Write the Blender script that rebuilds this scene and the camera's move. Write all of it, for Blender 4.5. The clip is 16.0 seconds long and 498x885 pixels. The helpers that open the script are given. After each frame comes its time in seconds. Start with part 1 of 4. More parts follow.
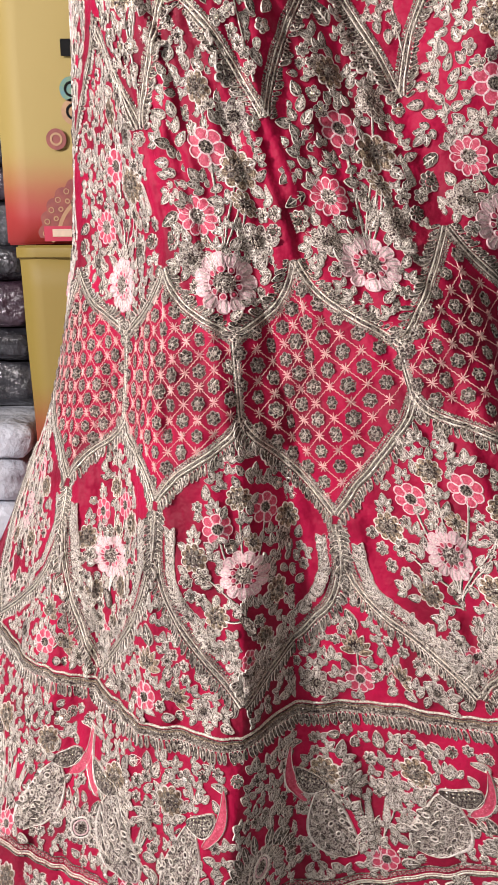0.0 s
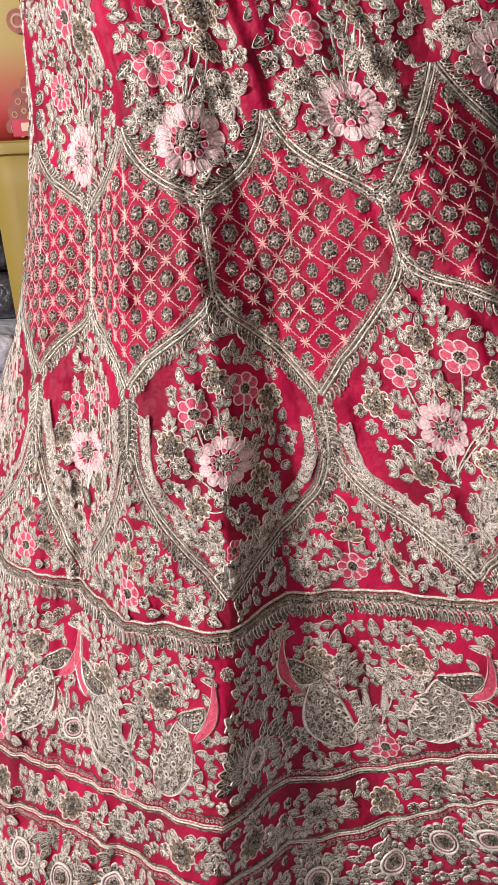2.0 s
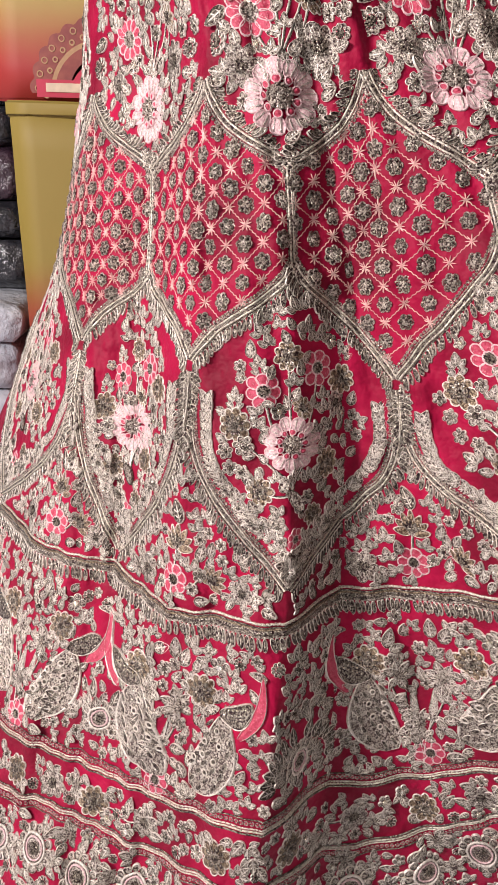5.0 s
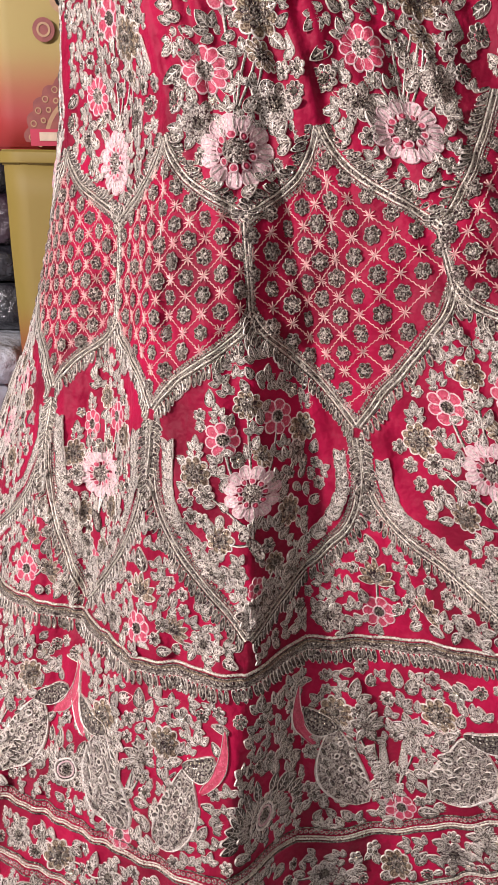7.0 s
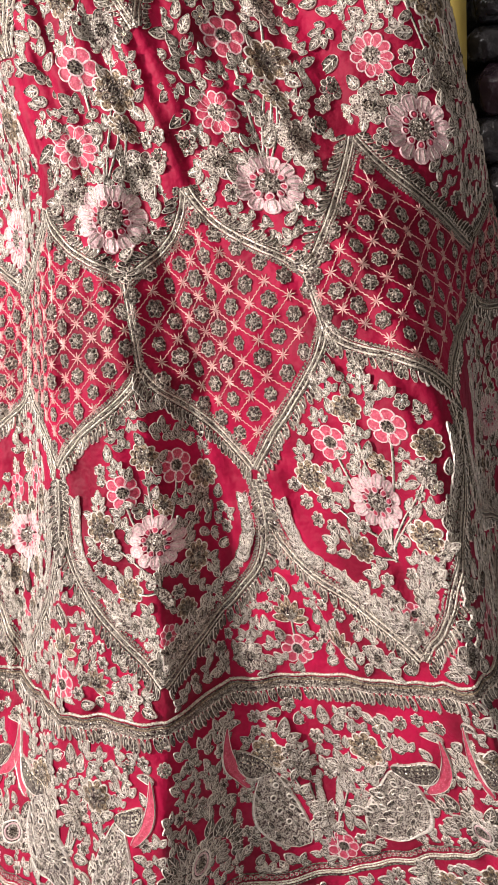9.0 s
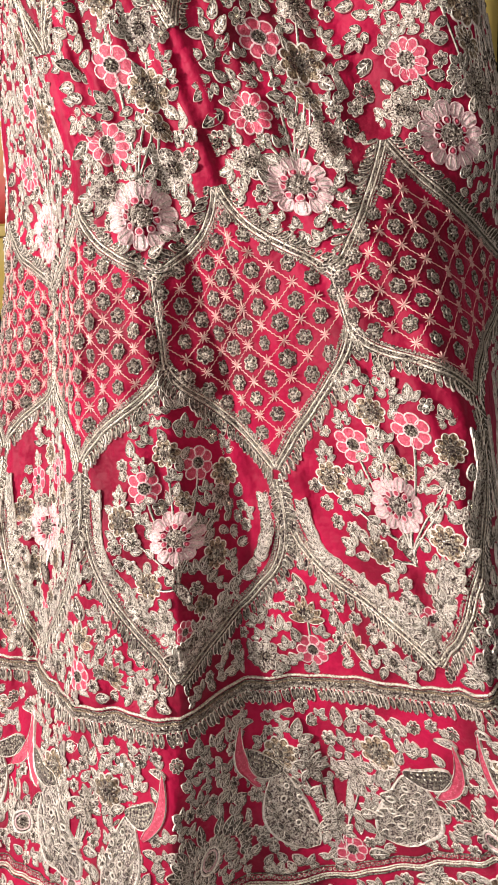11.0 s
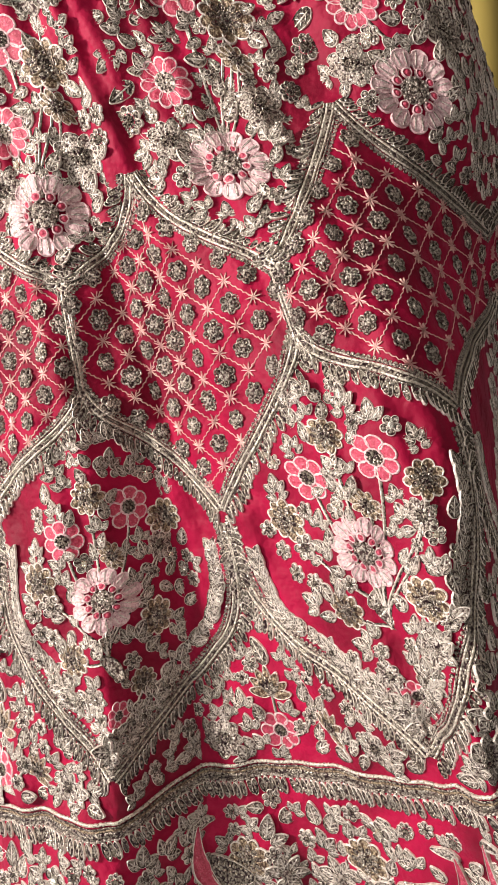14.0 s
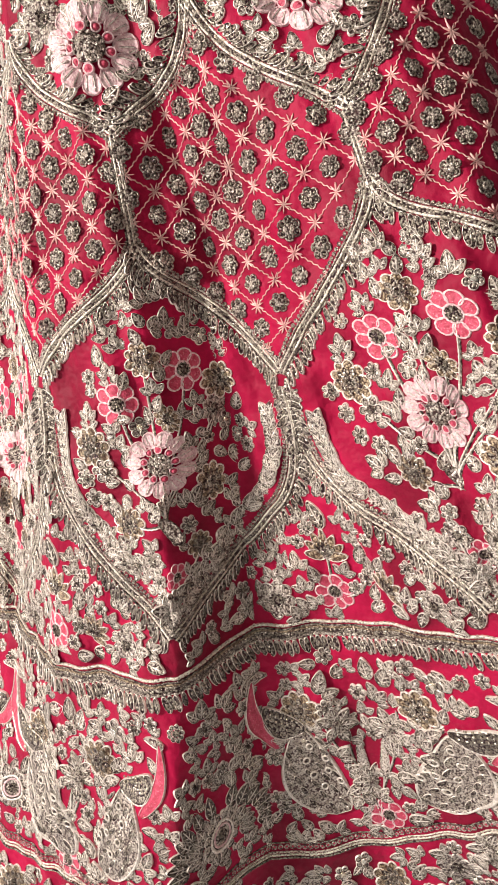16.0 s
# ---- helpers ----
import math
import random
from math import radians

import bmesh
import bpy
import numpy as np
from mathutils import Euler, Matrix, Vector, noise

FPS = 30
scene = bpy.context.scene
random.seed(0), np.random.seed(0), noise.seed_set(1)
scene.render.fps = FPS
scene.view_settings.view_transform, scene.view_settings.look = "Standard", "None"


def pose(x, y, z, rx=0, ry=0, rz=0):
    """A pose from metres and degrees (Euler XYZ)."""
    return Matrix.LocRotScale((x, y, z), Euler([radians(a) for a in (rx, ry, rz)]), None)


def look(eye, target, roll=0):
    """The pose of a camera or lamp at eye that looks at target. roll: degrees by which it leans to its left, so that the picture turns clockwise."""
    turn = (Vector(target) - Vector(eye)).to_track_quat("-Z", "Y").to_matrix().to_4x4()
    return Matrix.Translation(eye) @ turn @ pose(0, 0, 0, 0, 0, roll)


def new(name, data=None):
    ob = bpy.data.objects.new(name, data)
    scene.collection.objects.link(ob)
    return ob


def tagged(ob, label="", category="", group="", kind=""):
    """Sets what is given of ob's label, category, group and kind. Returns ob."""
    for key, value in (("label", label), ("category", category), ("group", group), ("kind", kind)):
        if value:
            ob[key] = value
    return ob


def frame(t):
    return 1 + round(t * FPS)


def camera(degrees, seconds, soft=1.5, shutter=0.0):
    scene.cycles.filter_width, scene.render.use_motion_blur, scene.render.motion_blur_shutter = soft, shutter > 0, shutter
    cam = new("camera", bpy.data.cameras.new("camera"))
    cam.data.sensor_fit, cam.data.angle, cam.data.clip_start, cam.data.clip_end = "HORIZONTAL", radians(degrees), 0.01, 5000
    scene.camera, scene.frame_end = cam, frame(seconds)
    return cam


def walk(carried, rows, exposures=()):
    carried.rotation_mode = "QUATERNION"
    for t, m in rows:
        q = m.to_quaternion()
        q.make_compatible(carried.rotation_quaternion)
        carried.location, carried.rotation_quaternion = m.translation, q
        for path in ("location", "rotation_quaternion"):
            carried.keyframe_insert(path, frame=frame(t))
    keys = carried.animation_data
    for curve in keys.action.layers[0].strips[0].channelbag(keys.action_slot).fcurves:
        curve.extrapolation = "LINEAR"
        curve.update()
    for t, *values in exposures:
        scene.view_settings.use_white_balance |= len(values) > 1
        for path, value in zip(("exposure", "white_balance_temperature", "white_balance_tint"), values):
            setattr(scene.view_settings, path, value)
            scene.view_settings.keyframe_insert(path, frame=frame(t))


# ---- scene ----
# camera and its walk
cam = camera(35.8, 16.0)
PATH = [
    (0, (-0.003, -0.022, 0.793), (0.005, 1.914, 0.289), -0.4),
    (0.5, (0.006, -0.011, 0.776), (-0.018, 1.905, 0.203), -1.1),
    (1, (0.012, 0.014, 0.751), (0.002, 1.902, 0.091), -1.9),
    (1.5, (0.026, 0.023, 0.739), (0.019, 1.897, 0.04), -3.0),
    (2, (0.024, 0.02, 0.737), (0.007, 1.895, 0.042), -3.0),
    (2.5, (0.004, 0.027, 0.717), (-0.032, 1.871, -0.055), -3.1),
    (3, (-0.002, 0.024, 0.698), (-0.01, 1.848, -0.121), -3.0),
    (3.5, (-0.014, 0.013, 0.719), (0.022, 1.88, 0.005), -1.3),
    (4, (-0.036, 0.038, 0.73), (0.032, 1.921, 0.06), -0.4),
    (4.2, (-0.051, 0.052, 0.719), (0.03, 1.929, 0.031), 0.5),
    (6.3, (-0.073, 0.062, 0.708), (-0.007, 1.928, -0.007), 1.7),
    (6.5, (-0.064, 0.059, 0.712), (0.002, 1.935, 0.022), 1.7),
    (7, (-0.019, 0.063, 0.724), (0.01, 1.962, 0.097), 0.8),
    (7.5, (0.029, 0.056, 0.728), (0.017, 1.977, 0.17), -1.5),
    (8, (0.088, 0.047, 0.739), (0.071, 1.985, 0.247), -3.2),
    (8.5, (0.111, 0.042, 0.733), (0.081, 1.978, 0.235), -5.2),
    (9, (0.1, 0.043, 0.727), (0.058, 1.976, 0.215), -4.9),
    (9.5, (0.1, 0.045, 0.725), (0.04, 1.975, 0.205), -4.5),
    (10, (0.094, 0.04, 0.726), (0.03, 1.974, 0.22), -3.8),
    (10.2, (0.095, 0.038, 0.725), (0.022, 1.974, 0.227), -3.5),
    (12.3, (0.085, 0.07, 0.734), (0.037, 2.002, 0.219), -2.4),
    (12.5, (0.101, 0.108, 0.741), (0.084, 2.056, 0.289), -2.3),
    (13, (0.149, 0.175, 0.705), (0.085, 2.116, 0.231), -5.2),
    (13.5, (0.174, 0.168, 0.696), (0.035, 2.117, 0.271), -6.7),
    (14, (0.169, 0.17, 0.696), (-0.021, 2.113, 0.259), -6.9),
    (14.5, (0.155, 0.175, 0.693), (-0.046, 2.106, 0.213), -6.8),
    (15, (0.134, 0.173, 0.689), (-0.09, 2.073, 0.105), -6.7),
    (15.5, (0.113, 0.176, 0.678), (-0.074, 2.061, 0.036), -6.8),
    (16, (0.108, 0.177, 0.678), (-0.058, 2.038, -0.034), -6.6),
]
walk(cam, [(t, look(eye, target, roll)) for t, eye, target, roll in PATH],
     ((0, 0, 6500, 15), (2.0, 0, 6550, 15), (3.0, 0, 8200, 16), (4.0, 0, 7100, 15), (5.3, -.08, 6600, 17), (7.0, -.12, 6500, 19), (9.0, .15, 6700, 13), (12.0, .28, 6850, 12), (16.0, .25, 6850, 12)))

# world and lights
world = bpy.data.worlds.new("world")
scene.world = world
world.use_nodes = True
bg = world.node_tree.nodes["Background"]
bg.inputs[0].default_value = (1.0, 0.95, 0.9, 1)
bg.inputs[1].default_value = 0.06


def area(name, eye, target, size, size_y, watts, colour):
    data = bpy.data.lights.new(name, "AREA")
    data.shape, data.size, data.size_y, data.energy, data.color = "RECTANGLE", size, size_y, watts, colour
    ob = new(name, data)
    ob.matrix_world = look(eye, target)
    return ob


area("shop_lamp", (-1.95, -0.32, 1.65), (0.0, 0.75, 0.45), 0.30, 0.30, 96, (1.0, 0.95, 0.94))
# Unseen fill from the front left, added to lift the shaded folds.
area("fill_lamp", (-1.1, -1.1, 2.5), (0.1, 0.8, 0.5), 1.2, 0.3, 18, (1.0, 0.96, 0.93))

# materials
def rgb(c):
    return (*c, 1.0)


def material(name, base, rough=0.5, metal=0.0, second=None, scale=40.0, bump=0.0, bump_scale=400.0, sheen=0.0, tint=(1, 1, 1),
             cells=False, vary=0.0, spec=0.5, grain=None, coat=0.0, swell=0.0):
    m = bpy.data.materials.new(name)
    m.use_nodes = True
    t = m.node_tree
    n, l = t.nodes, t.links
    p = n["Principled BSDF"]
    p.inputs["Roughness"].default_value, p.inputs["Metallic"].default_value = rough, metal
    p.inputs["Specular IOR Level"].default_value = spec
    p.inputs["Coat Weight"].default_value = coat
    if sheen:
        p.inputs["Sheen Weight"].default_value = sheen
        p.inputs["Sheen Roughness"].default_value = 0.35
        p.inputs["Sheen Tint"].default_value = rgb(tint)
    geo = n.new("ShaderNodeNewGeometry")
    wide = n.new("ShaderNodeTexNoise")
    wide.inputs["Scale"].default_value, wide.inputs["Detail"].default_value = scale, 5
    l.new(geo.outputs["Position"], wide.inputs["Vector"])
    mix = n.new("ShaderNodeMix")
    mix.data_type = "RGBA"
    ramp = n.new("ShaderNodeMapRange")
    ramp.inputs["From Min"].default_value, ramp.inputs["From Max"].default_value = 0.35, 0.65
    l.new(wide.outputs["Fac"], ramp.inputs["Value"])
    l.new(ramp.outputs["Result"], mix.inputs["Factor"])
    mix.inputs["A"].default_value = rgb(base)
    mix.inputs["B"].default_value = rgb(second or [c * 0.8 for c in base])
    colour = mix.outputs["Result"]
    if vary:
        info = n.new("ShaderNodeObjectInfo")
        hsv = n.new("ShaderNodeHueSaturation")
        span = n.new("ShaderNodeMapRange")
        span.inputs["To Min"].default_value, span.inputs["To Max"].default_value = 1 - vary, 1 + vary
        l.new(info.outputs["Random"], span.inputs["Value"])
        l.new(span.outputs["Result"], hsv.inputs["Value"])
        l.new(colour, hsv.inputs["Color"])
        colour = hsv.outputs["Color"]
    if bump:
        if cells:
            fine = n.new("ShaderNodeTexVoronoi")
            out = fine.outputs["Distance"]
        else:
            fine = n.new("ShaderNodeTexNoise")
            fine.inputs["Detail"].default_value = 4
            out = fine.outputs["Fac"]
        fine.inputs["Scale"].default_value = bump_scale
        l.new(geo.outputs["Position"], fine.inputs["Vector"])
        b = n.new("ShaderNodeBump")
        b.inputs["Strength"].default_value, b.inputs["Distance"].default_value = bump, 0.6 / bump_scale
        b.invert = cells
        l.new(out, b.inputs["Height"])
        if swell:
            soft = n.new("ShaderNodeTexNoise")
            soft.inputs["Scale"].default_value, soft.inputs["Detail"].default_value = 34, 3
            l.new(geo.outputs["Position"], soft.inputs["Vector"])
            b2 = n.new("ShaderNodeBump")
            b2.inputs["Strength"].default_value, b2.inputs["Distance"].default_value = 1.0, swell
            l.new(soft.outputs["Fac"], b2.inputs["Height"])
            l.new(b2.outputs["Normal"], b.inputs["Normal"])
        l.new(b.outputs["Normal"], p.inputs["Normal"])
        if grain:
            g = n.new("ShaderNodeMix")
            g.data_type = "RGBA"
            span2 = n.new("ShaderNodeMapRange")
            span2.inputs["From Min"].default_value, span2.inputs["From Max"].default_value = grain[1], grain[2]
            l.new(out, span2.inputs["Value"])
            l.new(span2.outputs["Result"], g.inputs["Factor"])
            l.new(colour, g.inputs["A"])
            g.inputs["B"].default_value = rgb(grain[0])
            colour = g.outputs["Result"]
    l.new(colour, p.inputs["Base Color"])
    return m


# The darker second tone mottles the velvet's sheen and fold shading into its colour.
CLOTH = material("red_silk_velvet", (0.37, 0.003, 0.042), 0.58, 0, (0.17, 0.002, 0.018), 13, 0.5, 1500, 0.26, (1.0, 0.14, 0.27), spec=0.16, swell=0.009)
CORD = material("zari_cord", (0.82, 0.765, 0.69), 0.34, 0.35, (0.55, 0.485, 0.415), 420, 1.0, 800, vary=0.12, grain=((0.16, 0.10, 0.075), 0.58, 0.74))
BAND = material("zari_braid", (0.76, 0.70, 0.60), 0.34, 0.40, (0.44, 0.38, 0.30), 420, 1.0, 700, vary=0.15, grain=((0.08, 0.05, 0.04), 0.51, 0.66))
# In BEAD, DARK and GOLD the dark grain colour paints shade between the beads.
BEAD = material("beaded_fill", (0.60, 0.545, 0.47), 0.28, 0.50, (0.32, 0.27, 0.22), 190, 1.0, 620, cells=True, vary=0.2, grain=((0.05, 0.024, 0.022), 0.44, 0.70))
DARK = material("antique_sequin", (0.42, 0.38, 0.31), 0.26, 0.55, (0.17, 0.14, 0.105), 190, 1.0, 560, cells=True, vary=0.25, grain=((0.03, 0.012, 0.014), 0.42, 0.68))
SEQUIN = material("sequin", (0.85, 0.82, 0.74), 0.18, 0.9, (0.7, 0.62, 0.45), 50, vary=0.1)
PALE = material("pale_pink_thread", (0.78, 0.60, 0.58), 0.6, 0.0, (0.56, 0.32, 0.34), 520, 1.0, 700, vary=0.08, grain=((0.40, 0.14, 0.18), 0.58, 0.75))
PINK = material("pink_thread", (0.52, 0.055, 0.11), 0.5, 0, (0.36, 0.015, 0.045), 300, 1.0, 700, vary=0.1, grain=((0.74, 0.30, 0.34), 0.58, 0.76))
GOLD = material("bronze_thread", (0.44, 0.35, 0.23), 0.35, 0.40, (0.20, 0.14, 0.09), 420, 1.0, 600, cells=True, vary=0.2, grain=((0.07, 0.035, 0.02), 0.42, 0.70))
THREAD = material("lattice_thread", (0.80, 0.54, 0.48), 0.45, 0.2, (0.62, 0.32, 0.30), 90, 0.6, 1800)
FLOOR = material("white_floor_tile", (0.80, 0.82, 0.85), 0.25, 0, (0.70, 0.72, 0.76), 9, 0.05, 60)
WALL = material("shop_wall", (0.26, 0.23, 0.20), 0.8, 0, (0.21, 0.19, 0.17), 3, 0.1, 90)
CEIL = material("ceiling_paint", (0.52, 0.50, 0.47), 0.8, 0, (0.46, 0.44, 0.42), 2, 0.05, 80)

# the skirt's form
# seam lines of the skirt: u, then x, y at heights 0.8, 0.4 and 0.0
FRONT = [
    (-2.0, -.235, 1.20, -.36, 1.10, -.58, 1.00),
    (-1.5, -.238, 1.09, -.31, .965, -.46, .84),
    (-1.0, -.21, .985, -.235, .84, -.335, .72),
    (-0.5, -.137, .885, -.163, .803, -.243, .656),
    (0.0, -.085, .803, -.108, .717, -.152, .634),
    (0.5, -.023, .777, -.006, .676, -.045, .555),
    (0.72, .010, .776, .046, .722, .034, .630),
    (1.0, .042, .770, .106, .708, .155, .656),
    (1.5, .118, .772, .213, .632, .280, .642),
    (1.95, .190, .782, .264, .618, .352, .655),
    (2.4, .290, .800, .352, .870, .440, .760),
    (3.0, .370, .980, .490, 1.02, .600, .950),
]
BACK = [
    (4.0, .30, 1.28, .46, 1.36, .60, 1.45),
    (5.0, .03, 1.42, .03, 1.60, .03, 1.75),
    (6.0, -.235, 1.20, -.36, 1.10, -.58, 1.00),
]
COLS = np.array(FRONT + BACK)
KU = COLS[:, 0]
_d = (COLS[1:, 1:] - COLS[:-1, 1:]) / np.diff(KU)[:, None]
_h = np.diff(KU)
TAN = np.vstack([_d[:1], (_d[:-1] * _h[1:, None] + _d[1:] * _h[:-1, None]) / (_h[1:] + _h[:-1])[:, None], _d[-1:]])


def skirt_point(u, s):
    """Places on the cloth for the way round u and the height s."""
    u, s = np.asarray(u, float), np.asarray(s, float)
    i = np.clip(np.searchsorted(KU, u, side="right") - 1, 0, len(KU) - 2)
    h = KU[i + 1] - KU[i]
    t = ((u - KU[i]) / h)[..., None]
    h = h[..., None]
    c = ((2 * t ** 3 - 3 * t ** 2 + 1) * COLS[i, 1:] + (t ** 3 - 2 * t ** 2 + t) * h * TAN[i]
         + (3 * t ** 2 - 2 * t ** 3) * COLS[i + 1, 1:] + (t ** 3 - t ** 2) * h * TAN[i + 1])
    straight = (1 - t) * COLS[i, 1:] + t * COLS[i + 1, 1:]
    crease = .75 * np.interp(u, (-.5, 0, 1, 1.4), (0, 1, 1, 0)) * np.clip((.62 - s) / .2, 0, 1)
    c = c + (straight - c) * crease[..., None]
    q = np.minimum(s, .8)[..., None]
    a, b, k = q * (q - .4) / .32, q * (.8 - q) / .16, (q - .8) * (q - .4) / .32
    xy = a * c[..., 0:2] + b * c[..., 2:4] + k * c[..., 4:6]
    slope = (1.2 * c[..., 0:2] - 1.6 * c[..., 2:4] + .4 * c[..., 4:6]) / .32
    xy = xy + slope * .4 * np.maximum(s - .8, 0)[..., None] * 1.0
    xy[..., 0] -= .18 * np.interp(u, (-1.6, -.9, -.2, 4, 6), (-.5, .1, 1, 1, -.5)) * np.maximum(s - .8, 0)
    xy[..., 0] += .024 * np.exp(-((u - 2.02) / .32) ** 2 - ((s - .59) / .13) ** 2)
    w = .0028 * np.sin(21 * u + 9 * s) * np.sin(23 * s + 5 * u) + .0016 * np.sin(57 * s - 17 * u) + .0012 * np.sin(44 * u + 38 * s)
    return np.stack([xy[..., 0], xy[..., 1] + w, s], -1)

# helpers for building
def mesh_from(name, verts, faces, mats, index=None, smooth=True):
    me = bpy.data.meshes.new(name)
    me.from_pydata(np.asarray(verts, float).tolist(), [], faces if isinstance(faces, list) else faces.tolist())
    for m in mats:
        me.materials.append(m)
    if index is not None:
        me.polygons.foreach_set("material_index", np.asarray(index, np.int32))
    me.polygons.foreach_set("use_smooth", np.full(len(me.polygons), smooth))
    me.update()
    return me


def piece(name, me, parent=None, m=None, label=""):
    ob = new(name, me)
    if parent:
        ob.parent = parent
    if m is not None:
        ob.matrix_basis = m
    return tagged(ob, label)


def part(name, bm, mat, parent=None, label=""):
    me = bpy.data.meshes.new(name)
    bm.to_mesh(me)
    bm.free()
    me.materials.append(mat)
    return piece(name, me, parent, None, label)


def frames(u, s):
    """Place and the three axes on the cloth, and the metres for one step of u and of s."""
    u, s = np.atleast_1d(np.asarray(u, float)), np.atleast_1d(np.asarray(s, float))
    e = 0.004
    p = skirt_point(u, s)
    du = (skirt_point(u + e, s) - skirt_point(u - e, s)) / (2 * e)
    ds = (skirt_point(u, s + e) - skirt_point(u, s - e)) / (2 * e)
    gu, gs = np.linalg.norm(du, axis=1), np.linalg.norm(ds, axis=1)
    up = ds / gs[:, None]
    n = np.cross(du, ds)
    n /= np.linalg.norm(n, axis=1)[:, None]
    tx = np.cross(up, n)
    return p, tx, up, n, gu, gs


def shift(u, s, dx, dz):
    """The way round and height that lie dx metres along the cloth and dz up from u, s."""
    _, _, _, _, gu, gs = frames(u, s)
    return np.asarray(u) + dx / gu, np.asarray(s) + dz / gs


def seat(u, s, angle=0.0, size=1.0, lift=0.0):
    """The pose of a motif on the cloth, turned by angle in radians."""
    p, tx, up, n, _, _ = (a[0] for a in frames(u, s))
    c, k = math.cos(angle), math.sin(angle)
    p = p + n * lift
    m = Matrix.Identity(4)
    for i in range(3):
        m[i][0], m[i][1], m[i][2], m[i][3] = (c * tx[i] + k * up[i]) * size, (c * up[i] - k * tx[i]) * size, n[i] * size, p[i]
    return m


def stamp(shape, us, ss, angles, sizes, lift=0.0):
    """Verts, faces and material numbers of many copies of a shape on the cloth."""
    v, f, k = shape
    v = np.asarray(v, float)
    p, tx, up, n, _, _ = frames(us, ss)
    c, sn = np.cos(angles)[:, None], np.sin(angles)[:, None]
    ax, ay = c * tx + sn * up, c * up - sn * tx
    sizes = np.broadcast_to(np.asarray(sizes, float), (len(p),))
    w = v[None] * sizes[:, None, None]
    out = (p + n * lift)[:, None] + w[..., 0:1] * ax[:, None] + w[..., 1:2] * ay[:, None] + w[..., 2:3] * n[:, None]
    faces = [[i + j * len(v) for i in q] for j in range(len(p)) for q in f]
    return out.reshape(-1, 3), faces, list(k) * len(p)


class Heap:
    """Collects pieces of one mesh."""
    def __init__(self):
        self.v, self.f, self.k, self.n = [], [], [], 0

    def add(self, v, f, k):
        self.v.append(np.asarray(v))
        self.f += [[i + self.n for i in q] for q in f]
        self.k += list(k)
        self.n += len(v)

    def mesh(self, name, mats):
        return mesh_from(name, np.concatenate(self.v), self.f, mats, self.k)


# flat outlines, drawn upwards from the origin
def petal_outline(length, width, point=1.0, count=14):
    out = []
    for i in range(count):
        a = 2 * math.pi * i / count
        y = 0.5 - 0.5 * math.cos(a)
        w = math.sin(a) * (1 - 0.35 * (2 * y - 1) * point) * (1 if point < 1 else abs(math.sin(a)) ** 0.25)
        out.append((width * 0.5 * w, length * y))
    return out


def padded(outline, rim, high, rim_mat=0, fill_mat=1, crown=None):
    """A padded patch with a corded rim round the given outline."""
    o = np.asarray(outline, float)
    c = o.mean(0)
    r = np.linalg.norm(o - c, axis=1).mean()
    n = len(o)
    inner = lambda d: c + (o - c) * (1 - d / max(r, 1e-6))
    rings = [(o, -0.0004), (inner(rim * 0.15), high * 0.75), (inner(rim * 0.55), high), (inner(rim), high * 0.55), (inner(rim + (r - rim) * 0.5), (crown or high) * 0.85)]
    v = [(*q, h) for ring, h in rings for q in ring] + [(*c, crown or high)]
    f, k = [], []
    for j in range(len(rings) - 1):
        for i in range(n):
            f.append([j * n + i, (j + 1) * n + i, (j + 1) * n + (i + 1) % n, j * n + (i + 1) % n])
            # Third ring, the groove inside the rim, is coloured dark to paint its shade.
            k.append((rim_mat, rim_mat, rim_mat if rim_mat > 3 or fill_mat == 7 else 2, fill_mat)[j])
    for i in range(n):
        f.append([(len(rings) - 1) * n + i, len(v) - 1, (len(rings) - 1) * n + (i + 1) % n])
        k.append(fill_mat)
    f = [q[::-1] for q in f]
    a = sum(o[i][0] * o[(i + 1) % n][1] - o[(i + 1) % n][0] * o[i][1] for i in range(n))
    if a < 0:
        f = [q[::-1] for q in f]
    return np.array(v), f, k


def moved(shape, angle=0.0, x=0.0, y=0.0, size=1.0, z=0.0, mats=None):
    v, f, k = shape
    c, s = math.cos(angle), math.sin(angle)
    v = np.asarray(v) * size
    w = np.stack([v[:, 0] * c - v[:, 1] * s + x, v[:, 0] * s + v[:, 1] * c + y, v[:, 2] + z], 1)
    return w, f, [mats[i] for i in k] if mats else k


def joined(*shapes):
    h = Heap()
    for s in shapes:
        h.add(*s)
    return np.concatenate(h.v), h.f, h.k


def dome(r, high, seg=8, mat=0):
    v = [(r * math.cos(2 * math.pi * i / seg), r * math.sin(2 * math.pi * i / seg), -0.0003) for i in range(seg)]
    v += [(0.72 * r * math.cos(2 * math.pi * i / seg), 0.72 * r * math.sin(2 * math.pi * i / seg), high * 0.7) for i in range(seg)]
    v.append((0, 0, high))
    f = [[i, (i + 1) % seg, seg + (i + 1) % seg, seg + i] for i in range(seg)] + [[seg + i, seg + (i + 1) % seg, 2 * seg] for i in range(seg)]
    return np.array(v), f, [mat] * len(f)


def ring(r, thick, seg=20, mat=0, lumps=0):
    v, f = [], []
    for i in range(seg):
        a = 2 * math.pi * i / seg
        t = thick * (1 + 0.35 * (i % 2) * (lumps > 0))
        for j in range(5):
            b = 2 * math.pi * j / 5
            q = r + t * math.cos(b)
            v.append((q * math.cos(a), q * math.sin(a), t * (0.7 + math.sin(b))))
    for i in range(seg):
        for j in range(5):
            f.append([i * 5 + j, (i + 1) % seg * 5 + j, (i + 1) % seg * 5 + (j + 1) % 5, i * 5 + (j + 1) % 5])
    return np.array(v), f, [mat] * len(f)


